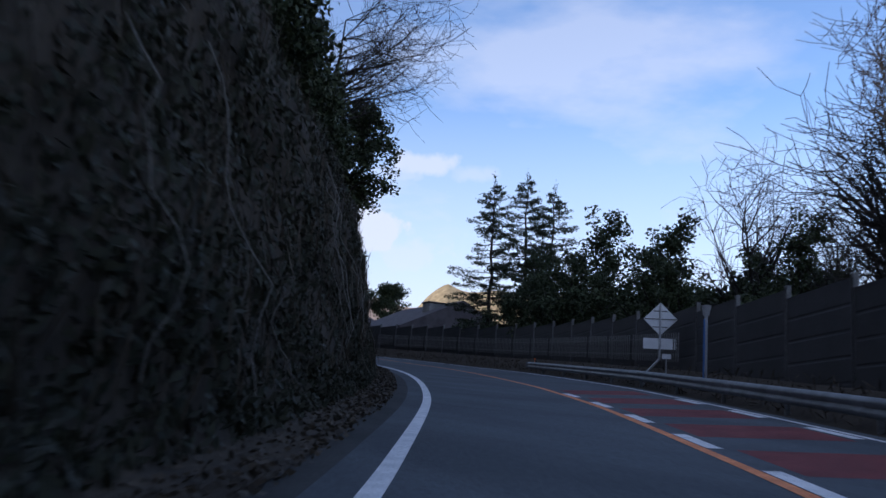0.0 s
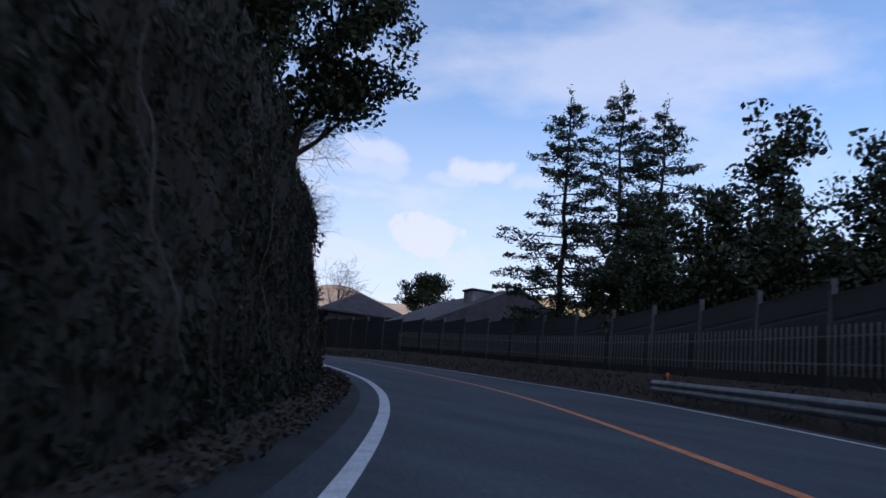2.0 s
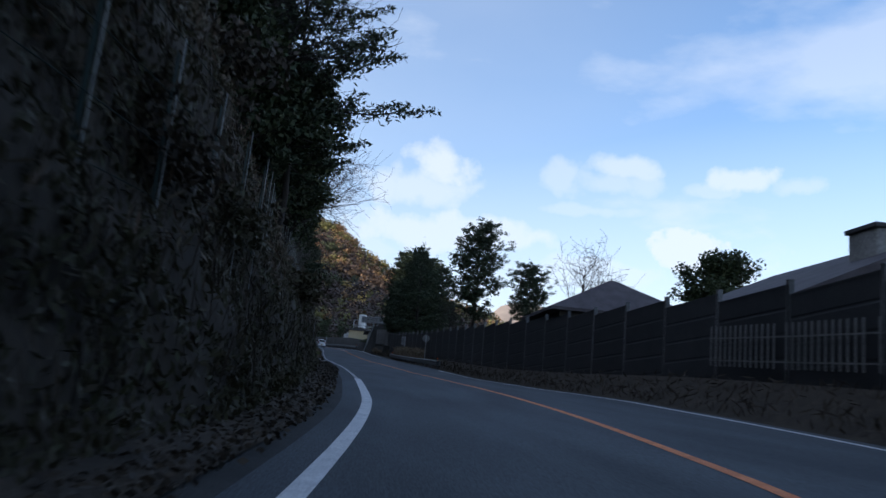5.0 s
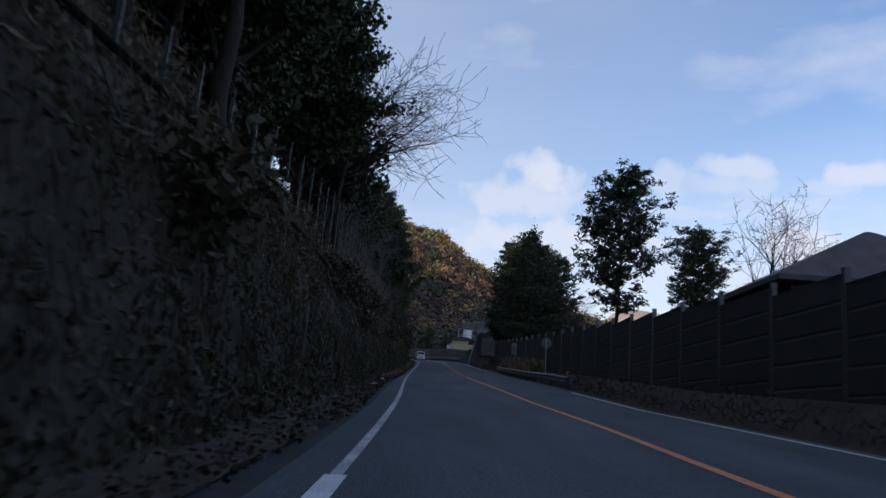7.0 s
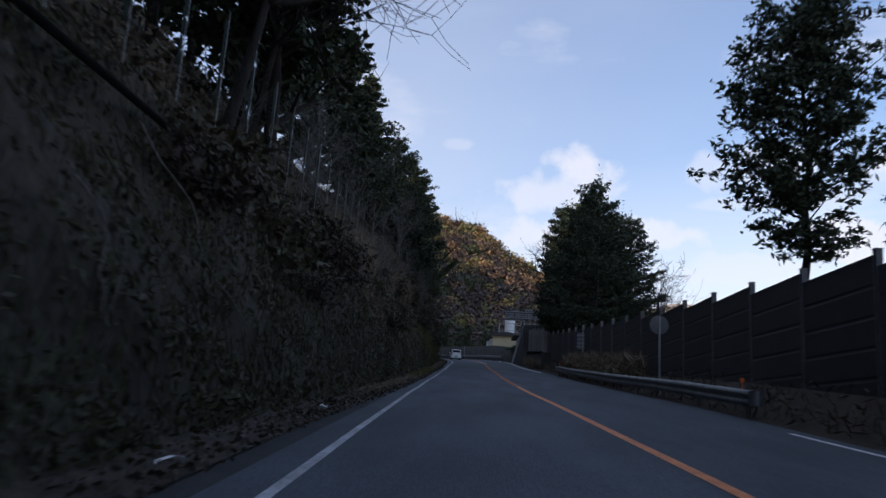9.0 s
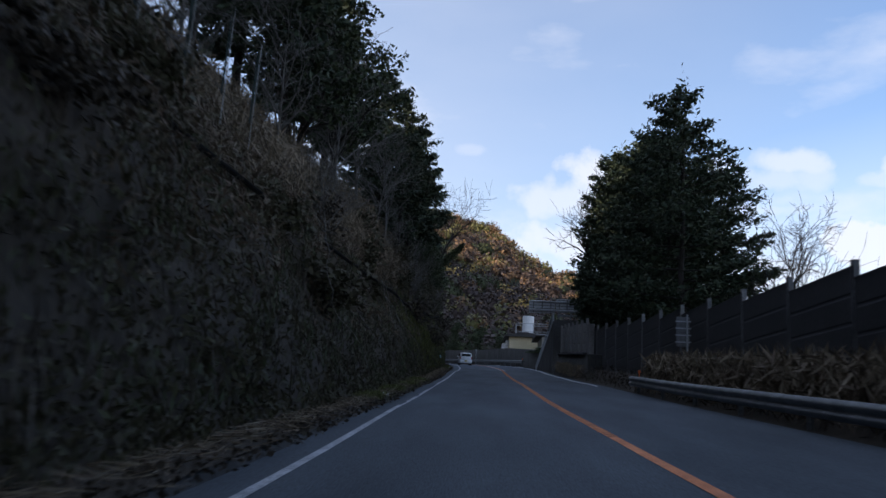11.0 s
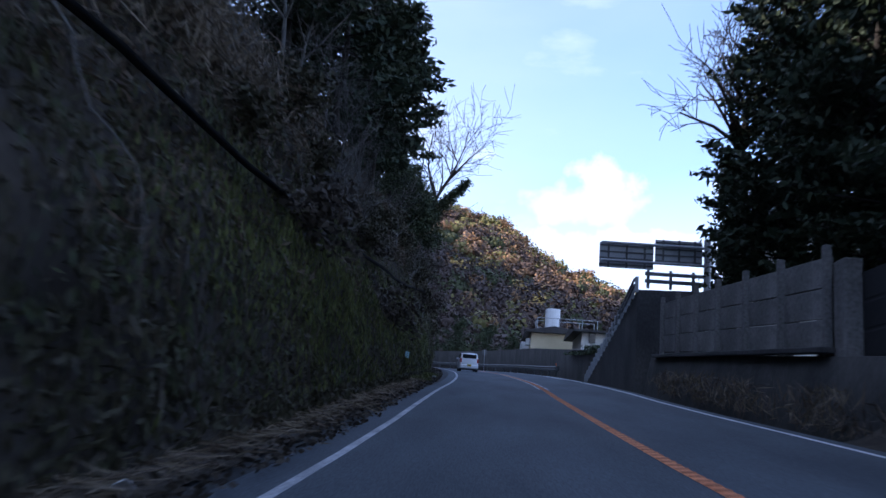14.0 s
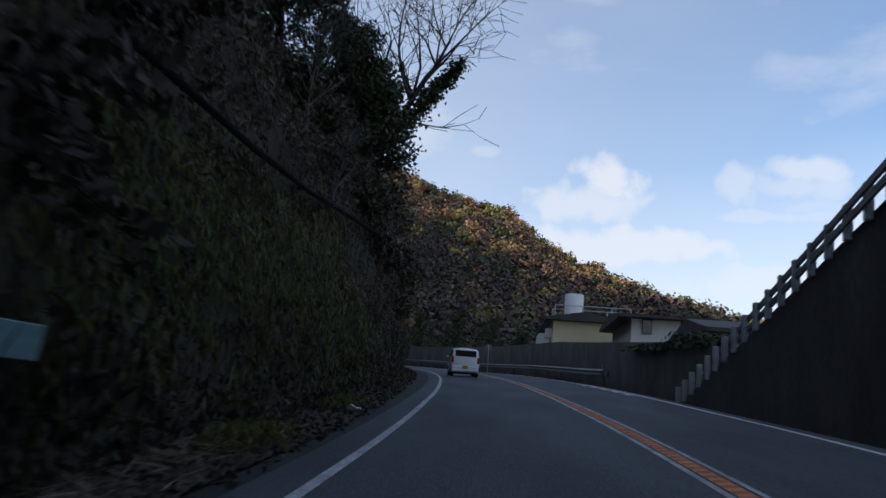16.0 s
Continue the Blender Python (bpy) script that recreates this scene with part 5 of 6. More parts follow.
for k in range(7):
    s = 182.6 + BAY * k
    ob = new("post", SLIM)
    ob.parent, ob.matrix_basis = boards, Matrix.Translation(spot(s, 6.62, 1.1)) @ pose(0, 0, 0, 0, 0, heading(s))
    if k < 6:
        a, b = spot(s, 6.7, 1.45), spot(s + BAY, 6.7, 1.45)
        tilt = math.degrees(math.atan2(b.z - a.z, (b - a).xy.length))
        for r in range(3):
            ob = new("board", BOARD)
            ob.parent, ob.matrix_basis = boards, Matrix.Translation((a + b) / 2 + Vector((0.004 * ((k + r) % 3), 0, 0.625 * r))) @ pose(0, 0, 0, 0, 0, heading(s)) @ pose(0, 0, 0, tilt, 0, 0)
part("end_pillar", boxed((0.35, 0.55, 2.4), spot(181.9, 6.75, 1.2 + 0.75), 0.03), CONCRETE, boards, "pale stained concrete end pillar")
part("wall_end", boxed((0.82, 0.5, 1.85), spot(178.5, 6.57, 0.45), 0.03), DARKEST_CONCRETE, boards)
part("sill", box(bmesh.new(), spot(190.8, 6.5, 1.36), (0.35, 17.4, 0.12), Euler((math.atan(0.072), 0, 0)).to_matrix(), 0.02), DARK_CONCRETE, boards)

# ramp block: front face across, top falling away along the road
P_TOP, P_END = (34.25, 197.0, 18.3), (33.95, 212.3, 15.05)
bm = bmesh.new()
wall_pts = [(34.25, 197.0, 12.5), (39.5, 197.0, 12.5), (39.5, 212.5, 13.5), (33.95, 212.3, 14.0), P_TOP, (39.5, 197.0, 18.45), (39.5, 212.5, 15.4), P_END]
vs = [bm.verts.new(p) for p in wall_pts]
for q in ((0, 1, 5, 4), (1, 2, 6, 5), (2, 3, 7, 6), (3, 0, 4, 7), (4, 5, 6, 7), (3, 2, 1, 0)):
    bm.faces.new([vs[k] for k in q])
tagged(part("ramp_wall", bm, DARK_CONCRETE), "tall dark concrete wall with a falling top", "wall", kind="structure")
railing = tagged(empty("ramp_railing"), "pale steel railing down the ramp wall", "railing")
a, b = Vector(P_TOP), Vector(P_END)
for k in range(19):
    p = a + (b - a) * (k / 18)
    part("post", boxed((0.14, 0.16, 0.66), (-0.04, 0, 0.22), 0.01), SIGN_BACK, railing).location = p
for dz in (0.42, 0.18):
    part("rail", box(bmesh.new(), (a + b) / 2 + Vector((0, 0, dz)), (0.06, (b - a).length, 0.13), Euler((math.asin((b.z - a.z) / (b - a).length), 0, 0)).to_matrix()), GALVANISED, railing)
deck_rail = tagged(empty("deck_railing"), "pale steel guardrail across the ramp head", "railing")
for dz in (0.3, 0.62):
    part("rail", boxed((3.2, 0.06, 0.16), (36.15, 197.05, 18.4 + dz), 0.01), GALVANISED, deck_rail)
for k in range(4):
    part("post", boxed((0.12, 0.1, 0.8), (34.7 + 0.95 * k, 197.13, 18.8), 0.01), GALVANISED, deck_rail)

# cantilever sign seen from behind
gantry = tagged(empty("cantilever_sign"), "large road sign boards on a cantilever seen from behind", "road sign", "road signs")
part("pole", rod(bmesh.new(), (35.75, 191.2, 12.0), (35.75, 191.2, 19.3), 0.13, sides=16), SIGN_BACK, gantry)
for z in (18.35, 19.0):
    part("arm", rod(bmesh.new(), (31.95, 191.15, z), (36.0, 191.2, z), 0.055), SIGN_BACK, gantry)
for x0, x1, z0, z1 in ((31.9, 33.85, 18.12, 19.05), (33.9, 35.6, 18.35, 19.25)):
    board = part("board", boxed((x1 - x0, 0.01, z1 - z0), ((x0 + x1) / 2, 191.35, (z0 + z1) / 2), 0.003), SIGN_BACK, gantry)
    for k in range(4):
        part("stiffener", boxed((x1 - x0 - 0.05, 0.04, 0.05), ((x0 + x1) / 2, 191.32, z0 + (z1 - z0) * (k + 0.5) / 4)), STEEL_POST, board)
    for k in range(3):
        part("bracket", boxed((0.07, 0.05, z1 - z0), (x0 + (x1 - x0) * (k + 0.5) / 3, 191.275, (z0 + z1) / 2)), STEEL_POST, board)


# ---------------------------------------------------------------- houses
def house(name, x0, x1, y0, y1, z0, z1, apex, wall, roof, label, over=0.5, hip=False, along="y"):
    top = tagged(empty(name), label, "house", "houses")
    part("wall", boxed((x1 - x0, y1 - y0, z1 - z0), ((x0 + x1) / 2, (y0 + y1) / 2, (z0 + z1) / 2)), wall, top)
    bm = bmesh.new()
    X0, X1, Y0, Y1 = x0 - over, x1 + over, y0 - over, y1 + over
    xm, ym = (X0 + X1) / 2, (Y0 + Y1) / 2
    if along == "y":
        e = min(4.0, (Y1 - Y0) / 2.2) if hip else 0
        r = [(xm, Y0 + e, apex), (xm, Y1 - e, apex)]
    else:
        e = (X1 - X0) / 2.06 if hip else 0
        r = [(X0 + e, ym, apex), (X1 - e, ym, apex)]
    lo = [bm.verts.new(p) for p in ((X0, Y0, z1), (X1, Y0, z1), (X1, Y1, z1), (X0, Y1, z1))]
    lo2 = [bm.verts.new((p.co.x, p.co.y, z1 - 0.18)) for p in lo]
    hi = [bm.verts.new(p) for p in r]
    if along == "y":
        fs = ((lo[0], lo[1], hi[0]), (lo[1], lo[2], hi[1], hi[0]), (lo[2], lo[3], hi[1]), (lo[3], lo[0], hi[0], hi[1]))
    else:
        fs = ((lo[0], lo[1], hi[1], hi[0]), (lo[1], lo[2], hi[1]), (lo[2], lo[3], hi[0], hi[1]), (lo[3], lo[0], hi[0]))
    for q in fs:
        bm.faces.new(q)
    for k in range(4):
        bm.faces.new((lo[k], lo2[k], lo2[(k + 1) % 4], lo[(k + 1) % 4]))
    bm.faces.new(lo2)
    part("roof", bm, roof, top)
    if not hip:
        for end in (0, 1):
            bm = bmesh.new()
            drop = (apex - z1) * over / ((x1 - x0 if along == "y" else y1 - y0) / 2 + over) + 0.05
            if along == "y":
                ys = (y0, y0 + 0.2) if end == 0 else (y1 - 0.2, y1)
                tri_ = [[(x0, q, z1 - 0.02), (x1, q, z1 - 0.02), ((x0 + x1) / 2, q, apex - drop * 0.3)] for q in ys]
            else:
                xs = (x0, x0 + 0.2) if end == 0 else (x1 - 0.2, x1)
                tri_ = [[(q, y0, z1 - 0.02), (q, y1, z1 - 0.02), (q, (y0 + y1) / 2, apex - drop * 0.3)] for q in xs]
            va, vb = [[bm.verts.new(q) for q in t] for t in tri_]
            bm.faces.new(va)
            bm.faces.new(vb)
            for k in range(3):
                bm.faces.new((va[k], va[(k + 1) % 3], vb[(k + 1) % 3], vb[k]))
            part("gable", bm, wall, top)
    return top


def house_window(top, x, y, z, w, h, axis="y"):
    win = part("window", boxed((w + 0.12, 0.1, h + 0.12) if axis == "y" else (0.1, w + 0.12, h + 0.12), (x, y, z), 0.01), STEEL_POST, top)
    part("pane", boxed((w, 0.12, h) if axis == "y" else (0.12, w, h), (x, y, z)), DARK_GLASS, win)
    return win


house("roadside_house", 39.2, 47.6, 107.2, 113.5, 7.5, 12.1, 14.6, DARK_CONCRETE, ROOF, "low house with a grey-brown hipped roof", 0.7, True, "x")
h2 = house("gabled_bungalow", 38.4, 51.0, 79.5, 92.0, 5.5, 9.25, 12.5, DARK_CONCRETE, ROOF, "long house with a grey-brown gabled roof and chimney", 0.7, False, "y")
part("chimney", boxed((1.7, 1.5, 3.2), (42.9, 82.0, 10.6), 0.04), CONCRETE, h2, "square pale chimney stack")
part("chimney_cap", boxed((1.9, 1.7, 0.16), (42.9, 82.0, 12.25), 0.03), DARK_ROOF, h2)
h3 = house("cream_house", 32.4, 36.9, 248, 260, 17.0, 21.9, 22.4, CREAM, DARK_ROOF, "flat cream house with dark overhanging roof", 0.6, False, "y")
h4 = house("pale_house", 36.1, 40.2, 236.2, 244, 17.0, 20.9, 21.4, PALE_WALL, DARK_ROOF, "pale house with a dark roof behind the wall", 0.8, False, "x")
h5 = house("gabled_house", 0.35, 3.25, 0.35, 8.0, -7.8, 0.0, 0.95, PALE_WALL, DARK_ROOF, "narrow white gabled house above the ramp wall", 0.35, False, "y")
house_window(h5, 2.0, 0.33, -1.4, 0.5, 0.9)
h5.matrix_basis = pose(37.2, 196.0, 20.6, 0, 0, -72)
house_window(h4, 37.0, 236.15, 20.3, 0.45, 0.8)
house_window(h4, 39.2, 236.15, 20.3, 0.45, 0.8)
house("roadside_shed", 37.4, 40.5, 222, 229, 15.5, 18.7, 19.5, DARK_CONCRETE, DARK_ROOF, "low shed with a dark roof behind the wall", 0.5, False, "x")

part("balcony", boxed((0.9, 3.0, 0.9), (32.0, 252.6, 20.6), 0.03), WHITE_PAINT, h3, "white balcony front")
part("air_conditioner", boxed((0.5, 0.8, 0.7), (32.2, 249.6, 20.9), 0.03), WHITE_PAINT, h3)

# water tank on its steel stand
tank = tagged(empty("water_tank"), "white water tank in a pale steel frame", "tank")
part("tank", rod(bmesh.new(), (36.7, 279.6, 25.0), (36.7, 279.6, 28.4), 1.0, sides=20), WHITE_PAINT, tank)
for y in (278, 281.5):
    for x in (34.6, 37.5, 40.5, 42.5):
        part("post", rod(bmesh.new(), (x, y, 20.5), (x, y, 27.0), 0.07, sides=6), SIGN_BACK, tank)
    for z in (24.2, 25.6, 27.0):
        part("rail", rod(bmesh.new(), (34.6, y, z), (42.5, y, z), 0.05, sides=6), SIGN_BACK, tank)

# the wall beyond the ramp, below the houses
far_wall = ribbon("far_wall", np.arange(216, 300, 1.0), [6.9, 6.9, 7.3, 7.3], [-0.4, lambda s: np.interp(s, [216, 245], [1.75, 2.3]), lambda s: np.interp(s, [216, 245], [1.75, 2.3]), -0.4], DARKEST_CONCRETE)
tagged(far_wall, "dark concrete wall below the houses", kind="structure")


# ---------------------------------------------------------------- cars
def car(label, paint):
    """A small five-door hatchback, 3.4 m long, facing +y, standing at the origin."""
    top = tagged(empty("car"), label, "car", "cars")
    bm = bmesh.new()
    # outline of the side: y, z, half width
    rings = [(-1.70, [(0.66, 0.30), (0.70, 0.62), (0.69, 0.98), (0.0, 1.0)]),
             (-1.66, [(0.70, 0.24), (0.735, 0.62), (0.715, 0.98), (0.62, 1.40), (0.0, 1.43)]),
             (-1.2, [(0.72, 0.20), (0.7375, 0.62), (0.725, 0.96), (0.60, 1.45), (0.0, 1.495)]),
             (-0.2, [(0.72, 0.20), (0.7375, 0.62), (0.725, 0.94), (0.60, 1.46), (0.0, 1.505)]),
             (0.35, [(0.72, 0.20), (0.7375, 0.62), (0.725, 0.93), (0.585, 1.40), (0.0, 1.45)]),
             (1.05, [(0.72, 0.20), (0.7375, 0.60), (0.71, 0.91), (0.66, 0.95), (0.0, 0.99)]),
             (1.55, [(0.70, 0.22), (0.72, 0.58), (0.69, 0.78), (0.60, 0.84), (0.0, 0.88)]),
             (1.70, [(0.62, 0.26), (0.64, 0.56), (0.62, 0.70), (0.55, 0.74), (0.0, 0.76)])]
    rows = []
    for y, pr in rings:
        if len(pr) == 4:
            pr = [pr[0], pr[1], pr[2], (0.60, 1.03), (0.0, 1.05)]
        left = [(-w, y, z) for w, z in pr]
        right = [(w, y, z) for w, z in reversed(pr[:-1])]
        rows.append([bm.verts.new(p) for p in left + right])
    for a, b in zip(rows, rows[1:]):
        for k in range(len(a) - 1):
            bm.faces.new((a[k], a[k + 1], b[k + 1], b[k]))
        bm.faces.new((a[-1], a[0], b[0], b[-1]))
    bm.faces.new(rows[0])
    bm.faces.new(list(reversed(rows[-1])))
    bmesh.ops.bevel(bm, geom=list(bm.edges), offset=0.025, segments=2, affect="EDGES", clamp_overlap=True)
    part("body", bm, paint, top, smooth=True)
    tilt = Matrix.Rotation(radians(-4), 3, "X")
    part("rear_window", box(bmesh.new(), (0, -1.685, 1.20), (1.08, 0.03, 0.32), tilt, 0.02), DARK_GLASS, top, "dark tinted rear window")
    part("windscreen", box(bmesh.new(), (0, 0.72, 1.17), (1.1, 0.66, 0.02), Matrix.Rotation(radians(-33), 3, "X"), 0.005), DARK_GLASS, top)
    for sx in (-1, 1):
        for y, ln in ((-0.95, 0.85), (0.0, 0.9)):
            part("side_window", box(bmesh.new(), (sx * 0.672, y, 1.18), (0.02, ln, 0.34), Matrix.Rotation(radians(-sx * 14), 3, "Y"), 0.01), DARK_GLASS, top)
        part("tail_light", boxed((0.13, 0.06, 0.34), (sx * 0.655, -1.675, 0.86), 0.02), TAIL_RED, top, "red tail light")
        part("mirror", boxed((0.16, 0.1, 0.12), (sx * 0.80, 0.55, 1.0), 0.03), paint, top)
        for y in (-1.12, 1.13):
            wheel = part("wheel", rod(bmesh.new(), (sx * 0.57, y, 0.275), (sx * 0.725, y, 0.275), 0.275, sides=24), BLACK_RUBBER, top, "black tyre")
            part("rim", rod(bmesh.new(), (sx * 0.70, y, 0.275), (sx * 0.735, y, 0.275), 0.175, sides=16), GALVANISED, wheel)
    part("bumper", boxed((1.36, 0.12, 0.30), (0, -1.69, 0.42), 0.05), paint, top)
    part("underbody", boxed((1.25, 3.1, 0.16), (0, 0, 0.22), 0.02), BLACK_RUBBER, top)
    part("number_plate", boxed((0.33, 0.015, 0.165), (0, -1.757, 0.50), 0.003), PLATE, top, "yellow number plate with plain bars")
    for k in range(2):
        part("plate_bar", boxed((0.22, 0.006, 0.03), (0, -1.766, 0.47 + 0.06 * k)), BLACK_RUBBER, top)
    return top


mini = car("small white five-door hatchback driving ahead in the lane", CAR_WHITE)
s = 238.0
grade = math.degrees(math.atan(0.066))
mini.matrix_basis = Matrix.Translation(spot(s, 0.3, 0.0)) @ pose(0, 0, 0, 0, 0, heading(s)) @ pose(0, 0, 0, grade, 0, 0)
copy_thing(mini, Matrix.Translation(spot(300, 0.4, 0.0)) @ pose(0, 0, 0, 0, 0, heading(300)) @ pose(0, 0, 0, grade, 0, 0))

# ---------------------------------------------------------------- hillside details
PIPE = [(0.0, -0.06), (0.055, -0.02), (0.055, 0.04), (0.0, 0.08), (-0.055, 0.04), (-0.055, -0.02), (0.0, -0.06)]
pipe = ribbon("drain_pipe", np.arange(92, 223, 1.0), [(lambda s, o=o: foot(s) + np.interp(s, [150, 168, 204, 222], [-1.72, -1.45, -1.35, -0.3]) + o) for o, _ in PIPE], [(lambda s, h=h: np.interp(s, [150, 168, 174, 179, 189, 198, 208, 222], [4.5, 4.3, 4.3, 4.05, 4.0, 4.3, 4.4, 5.1]) + h) for _, h in PIPE], CABLE)
tagged(pipe, "black pipe running along the top of the cutting", "pipe")
net_fence = tagged(empty("net_fence"), "slim galvanised posts with dark green netting along the slope", "fence")
SLIM_POST = shared("post", rod(bmesh.new(), (0, 0, -0.5), (0, 0, 2.0), 0.009, sides=6), PALE_POST)
STRIP = shared("net_strip", boxed((0.006, 0.13, 1.7), (0, -0.08, 0.95)), NET)
NET_S = np.arange(64.2, 150, 2.34)
NET_D = np.interp(NET_S, [62, 78, 99, 112, 150], [-3.15, -3.3, -5.0, -5.0, -5.3])
NET_H = np.interp(NET_S, [62, 78, 90, 99, 106, 113, 121, 150], [2.25, 2.5, 3.3, 4.05, 4.75, 5.2, 5.7, 6.2])
for s, d, h in zip(NET_S, NET_D, NET_H):
    ob = new("post", SLIM_POST)
    ob.parent, ob.matrix_basis = net_fence, Matrix.Translation(spot(s, d, h)) @ pose(0, 0, 0, 0, 2, heading(s))
    ob = new("net_strip", STRIP)
    ob.parent, ob.matrix_basis = net_fence, Matrix.Translation(spot(s, d - 0.03, h)) @ pose(0, 0, 0, 0, 2, heading(s))
for up in (0.15, 0.7, 1.3, 1.98):
    wire = at(NET_S, NET_D + 0.03 * up, NET_H + up)
    obj("wire", mesh_np("wire", *chain([(wire[k], wire[k + 1], 0.006, 0.006) for k in range(len(wire) - 1)], 4)), NET, net_fence)
marker = part("marker_pole", rod(bmesh.new(), (0, 0, -0.2), (0.02, 0.1, 1.75), 0.013, sides=8), STEEL_POST)
tagged(marker, "slim pale marker pole at the foot of the cutting", "pole")
for s, d, h, w, tall, paint in ((194.2, -2.5, 1.05, 0.36, 0.2, BLUE_SIGN),):
    plate = part("marker_plate", boxed((w, 0.03, tall), (0, 0, 0), 0.006), paint)
    plate.matrix_basis = Matrix.Translation(spot(s, d, h)) @ pose(0, 0, 0, 6, 0, heading(s) + 76)
    tagged(plate, "small pale marker plate fixed in the ivy", "marker", "marker plates")
marker.matrix_basis = Matrix.Translation(spot(101.0, -2.95, 0.3))
copy_thing(sign_2, Matrix.Translation((27.9, 252.0, 17.6)) @ pose(0, 0, 0, 0, 0, 5))
stub = tagged(empty("marker_sign"), "small pale plate on a short post at the barrier", "marker")
part("plate", boxed((0.30, 0.012, 0.16), (0, 0, 0.62), 0.004), PALE_ALU, stub)
part("post", rod(bmesh.new(), (0, 0.03, -0.3), (0, 0.03, 0.64), 0.025, sides=8), SIGN_BACK, stub)
stub.matrix_basis = Matrix.Translation(spot(29.2, 7.0, 0.88, 0)) @ pose(0, 0, 0, 0, 0, heading(29.2))
tagged(part("delineator", boxed((0.12, 0.12, 2.2), spot(300, 5.6, 1.0), 0.02), WHITE_PAINT), "pale slim roadside delineator post", "post")

# dry grass before the barrier
n = 5000
ss = RNG.uniform(140, 161, n)
base = at(ss, RNG.uniform(5.95, 6.7, n), RNG.uniform(0.2, 1.3, n))
v, f = leaf_quads(base, 0.05, 0.0, 12, RNG, -0.6)
tagged(obj("dry_grass", mesh_np("dry_grass", v, f), DRY), "tall dry pampas grass behind the guardrail", "grass", kind="stuff")

# weeds along the outer verge and at the wall's foot
n = 8000
ss = RNG.uniform(-2, 180, n)
base = at(ss, right_line(ss) + 0.5 + RNG.random(n) ** 2 * (fence_d(ss) - right_line(ss) - 0.7), 0.0)
base[:, 2] += np.interp(np.hypot(base[:, 0] - at(ss, right_line(ss))[:, 0], base[:, 1] - at(ss, right_line(ss))[:, 1]), [0.5, 1.4], [0.06, 0.55]) + RNG.uniform(0, 0.3, n)
v, f = leaf_quads(base, 0.03, 0.0, 9, RNG, -0.5)
tagged(obj("verge_weeds", mesh_np("verge_weeds", v, f), STEMS), "dry brown weeds along the outer verge", "grass", kind="stuff")
n = 1000
ss = np.concatenate([RNG.normal(c, 1.1, n // 4) for c in (181.5, 186.5, 190.5, 195.0)])
v, f = leaf_quads(at(ss, 6.05 + RNG.normal(0, 0.1, n), RNG.uniform(0.05, 0.75, n)), 0.022, 0.0, 18, RNG, -0.7)
tagged(obj("wall_grass", mesh_np("wall_grass", v, f), DRY), "pale dry grass at the foot of the wall", "grass", kind="stuff")
for k, (s, d) in enumerate(((60.5, -2.0), (113.5, -2.35), (153.5, -2.35), (171.0, -2.3), (199.0, -2.2), (198.2, -2.5), (204.0, -2.1), (122.0, -2.5))):
    bm = bmesh.new()
    bmesh.ops.create_grid(bm, x_segments=4, y_segments=3, size=0.11)
    for q in bm.verts:
        q.co.z = 0.03 * math.sin(17 * q.co.x + k) + 0.025 * math.cos(23 * q.co.y + 2 * k)
        q.co.y *= 0.6
    scrap = part("paper_scrap", bm, WHITE_PAINT)
    scrap.modifiers.new("thick", "SOLIDIFY").thickness = 0.004
    scrap.matrix_basis = Matrix.Translation(spot(s, d, 0.17)) @ pose(0, 0, 0, 8, 5, 40 * k)
    tagged(scrap, "crumpled white scrap of paper on the verge", "litter", "litter")

# woods on the far hill: lumpy crowns with loose leaves round them, a colour to each kind
ball = bmesh.new()
bmesh.ops.create_icosphere(ball, subdivisions=1, radius=1.0)
BALL_V = np.array([q.co[:] for q in ball.verts])
BALL_F = np.array([[q.index for q in f.verts] for f in ball.faces])
ball.free()
n = 3400
x, y = RNG.uniform(-50, 155, n), 335 + 305 * RNG.random(n)
z = hill_z(x, y)
r = RNG.uniform(2.2, 5.0, n)
# autumn kinds; the paler ones towards ridge and right flank also paint in sunlight
u = z / (np.interp(x, RIDGE_X, RIDGE_Z) - 4) + 0.16 * wave(x, y, 0.05, 2.0) + np.clip((x - 45) / 150, 0, 0.3)
ODDS = np.array([[0.22, 0.40, 0.06, 0.04, 0.27, 0.01], [0.34, 0.20, 0.12, 0.16, 0.15, 0.03], [0.30, 0.08, 0.22, 0.28, 0.06, 0.06]])
odds = ODDS[np.clip(((u - 0.45) / 0.22).astype(int), 0, 2)]
stand_of = 0.5 + 0.5 * wave(x, y, 0.11, 5.0)    # stands of one kind side by side
draw = np.clip(0.76 * stand_of + 0.24 * RNG.random(n), 0, 0.999)
sort = (draw[:, None] > np.cumsum(odds, 1)).sum(1).clip(0, 5)
gold = np.array([(1.0, 478, 87), (17.0, 449, 69), (42.0, 422, 48), (38.0, 441, 62), (22.0, 470, 78), (48.0, 455, 66)])
for gx_, gy_, _ in gold:                        # autumn trees that stand above the rest; their yellow also holds sunlight
    k = np.argmin((x - gx_) ** 2 + (y - gy_) ** 2)
    sort[k], r[k], x[k], y[k] = 5, 4.6, gx_, gy_
z = hill_z(x, y)
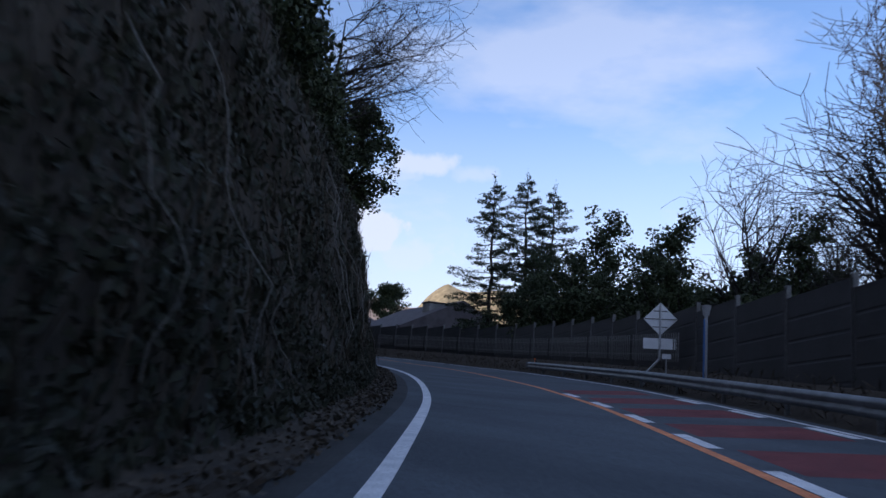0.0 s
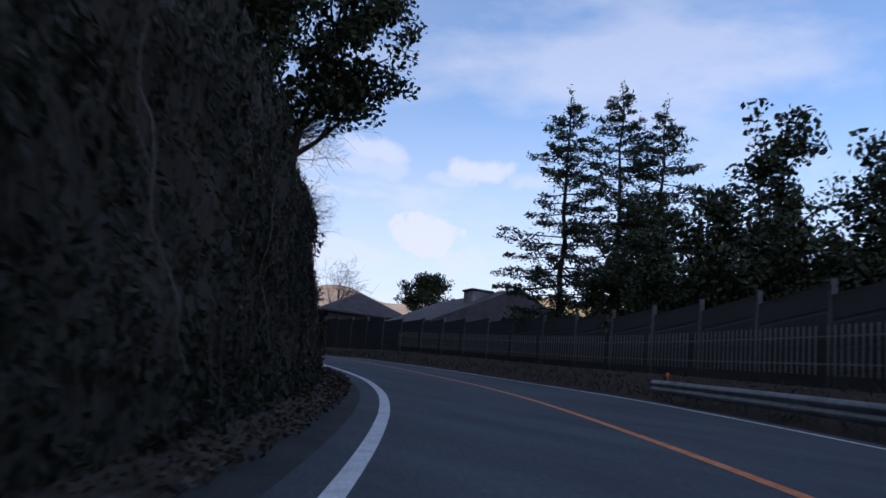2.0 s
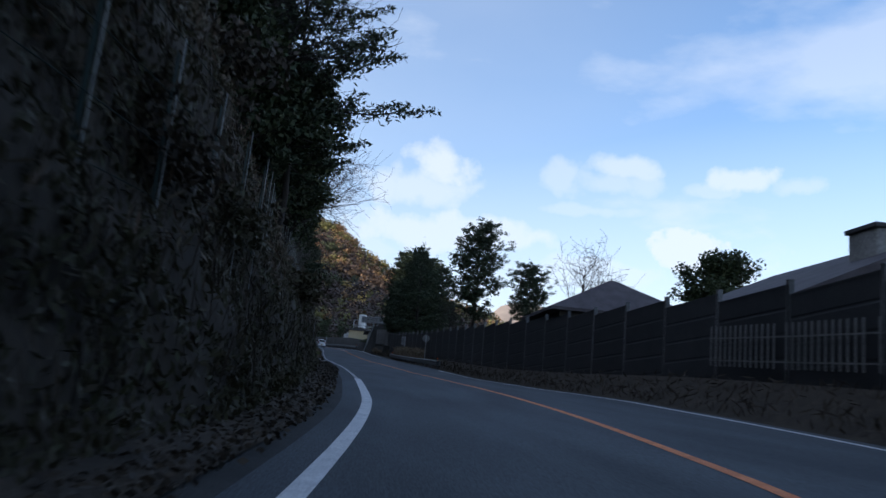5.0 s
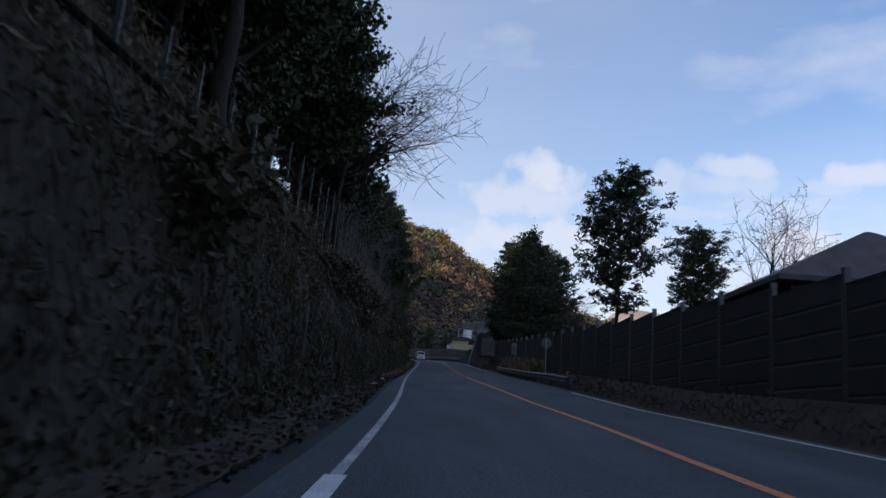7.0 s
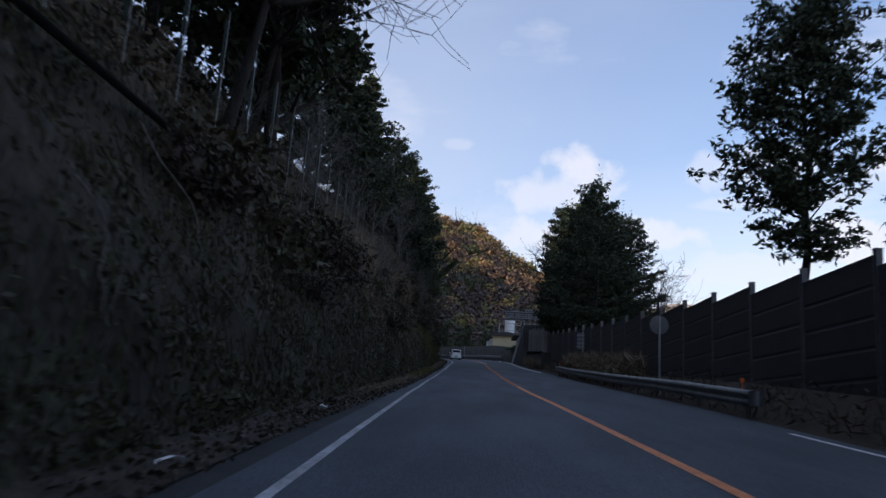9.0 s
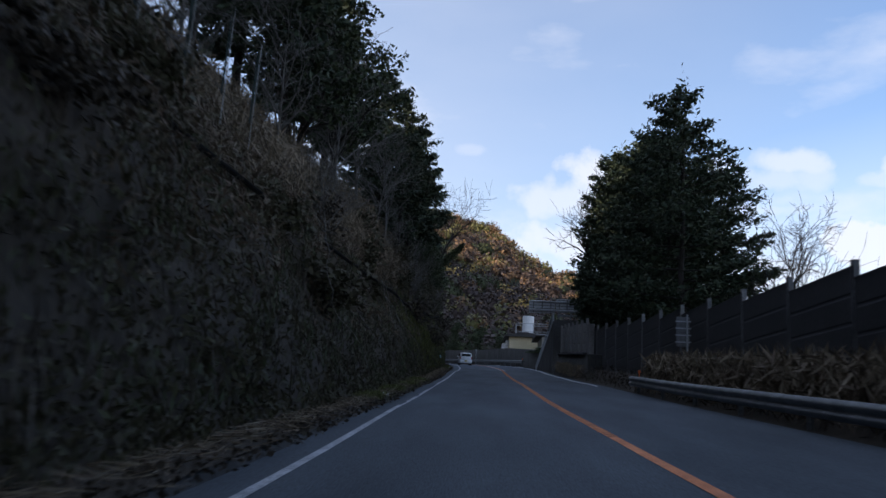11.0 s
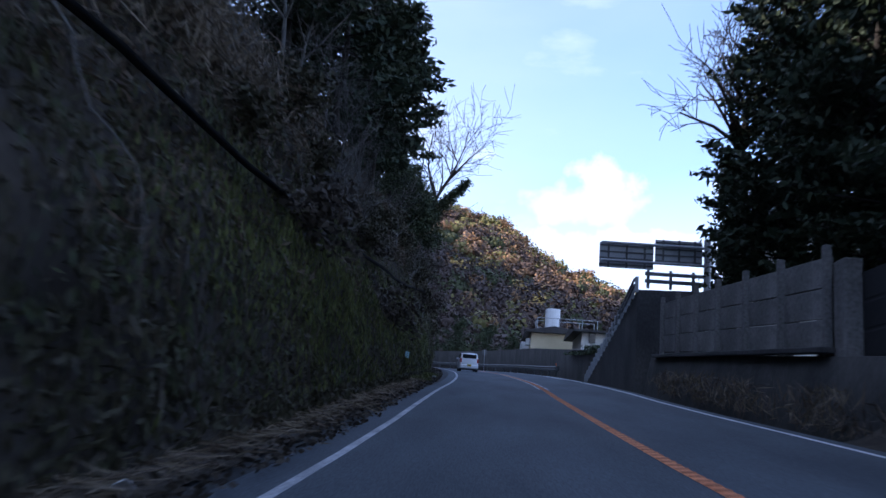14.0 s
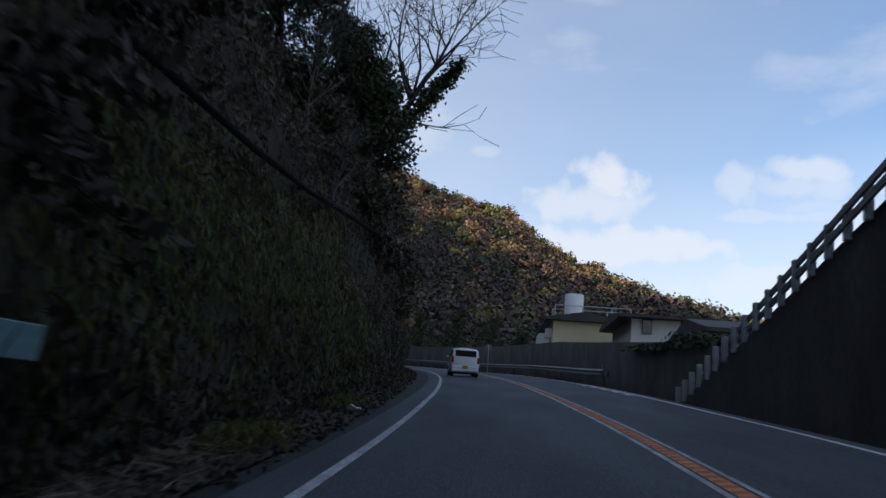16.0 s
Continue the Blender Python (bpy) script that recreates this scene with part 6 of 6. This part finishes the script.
for k, name in enumerate(("evergreen", "bare grey-brown", "russet", "olive", "brown", "yellow")):
    pick = np.nonzero(sort == k)[0]
    c = np.stack([x, y, z + r * 0.3], -1)[pick]
    rr = r[pick][:, None, None]
    lump = 1 + 0.22 * np.sin(BALL_V[None, :, 0] * 5 + c[:, :1] * 3) * np.sin(BALL_V[None, :, 1] * 5 + c[:, 1:2]) + 0.18 * np.sin(BALL_V[None, :, 2] * 7 + c[:, :1] * 7) + RNG.normal(0, 0.13, (len(c), len(BALL_V)))
    bv = c[:, None] + BALL_V[None] * lump[..., None] * rr * np.array([0.42, 0.42, 0.38])
    bf = BALL_F[None] + len(BALL_V) * np.arange(len(c))[:, None, None]
    tagged(obj("hill_crowns", mesh_np("hill_crowns", bv.reshape(-1, 3), bf.reshape(-1, 3)), HILL_TREES[k]), name + " tree crowns covering the hill", "woods", kind="stuff")
    m_ = 66
    way = RNG.normal(size=(len(c), m_, 3))
    way /= np.linalg.norm(way, axis=2)[..., None]
    way[..., 2] = np.abs(way[..., 2]) * 1.2 - 0.2
    pts = (c[:, None] + way * rr * RNG.uniform(0.3, 1.05, (len(c), m_, 1))).reshape(-1, 3)
    face = way.reshape(-1, 3) + RNG.normal(size=pts.shape) * 0.35
    face /= np.linalg.norm(face, axis=1)[:, None]
    a_ = np.cross(face, RNG.normal(size=pts.shape))
    a_ *= RNG.uniform(0.30, 0.70, (len(pts), 1)) / np.linalg.norm(a_, axis=1)[:, None]
    b_ = np.cross(face, a_)
    v = np.stack([pts - a_, pts - b_, pts + a_, pts + b_], 1).reshape(-1, 3)
    tagged(obj("hill_woods", mesh_np("hill_woods", v, np.arange(len(v)).reshape(-1, 4)), HILL_TREES[k]), name + " woods covering the hill", "woods", kind="stuff")

# dark hedge over the far wall
n = 5000
ss = RNG.uniform(216.5, 228, n)
pts = at(ss, RNG.normal(7.3, 0.35, n), 1.6 + RNG.uniform(0, 1, n) * (0.15 + 0.6 * np.clip(wave(ss, ss * 0.3, 0.5), 0, 1)))
v, f = leaf_quads(pts, 0.12, 0.1, 1.6, RNG)
tagged(obj("hedge", mesh_np("hedge", v, f), LEAVES), "dark clipped hedge along the far wall", "hedge", kind="stuff")
for k, (x, y, s_) in enumerate(((18, 312, 0.8), (23, 318, 0.9), (12, 322, 1.0), (28, 325, 0.9), (33, 330, 0.8), (6, 328, 1.0), (38, 318, 0.7))):
    place(ever, x, y, 21.0, s_, 50 * k)
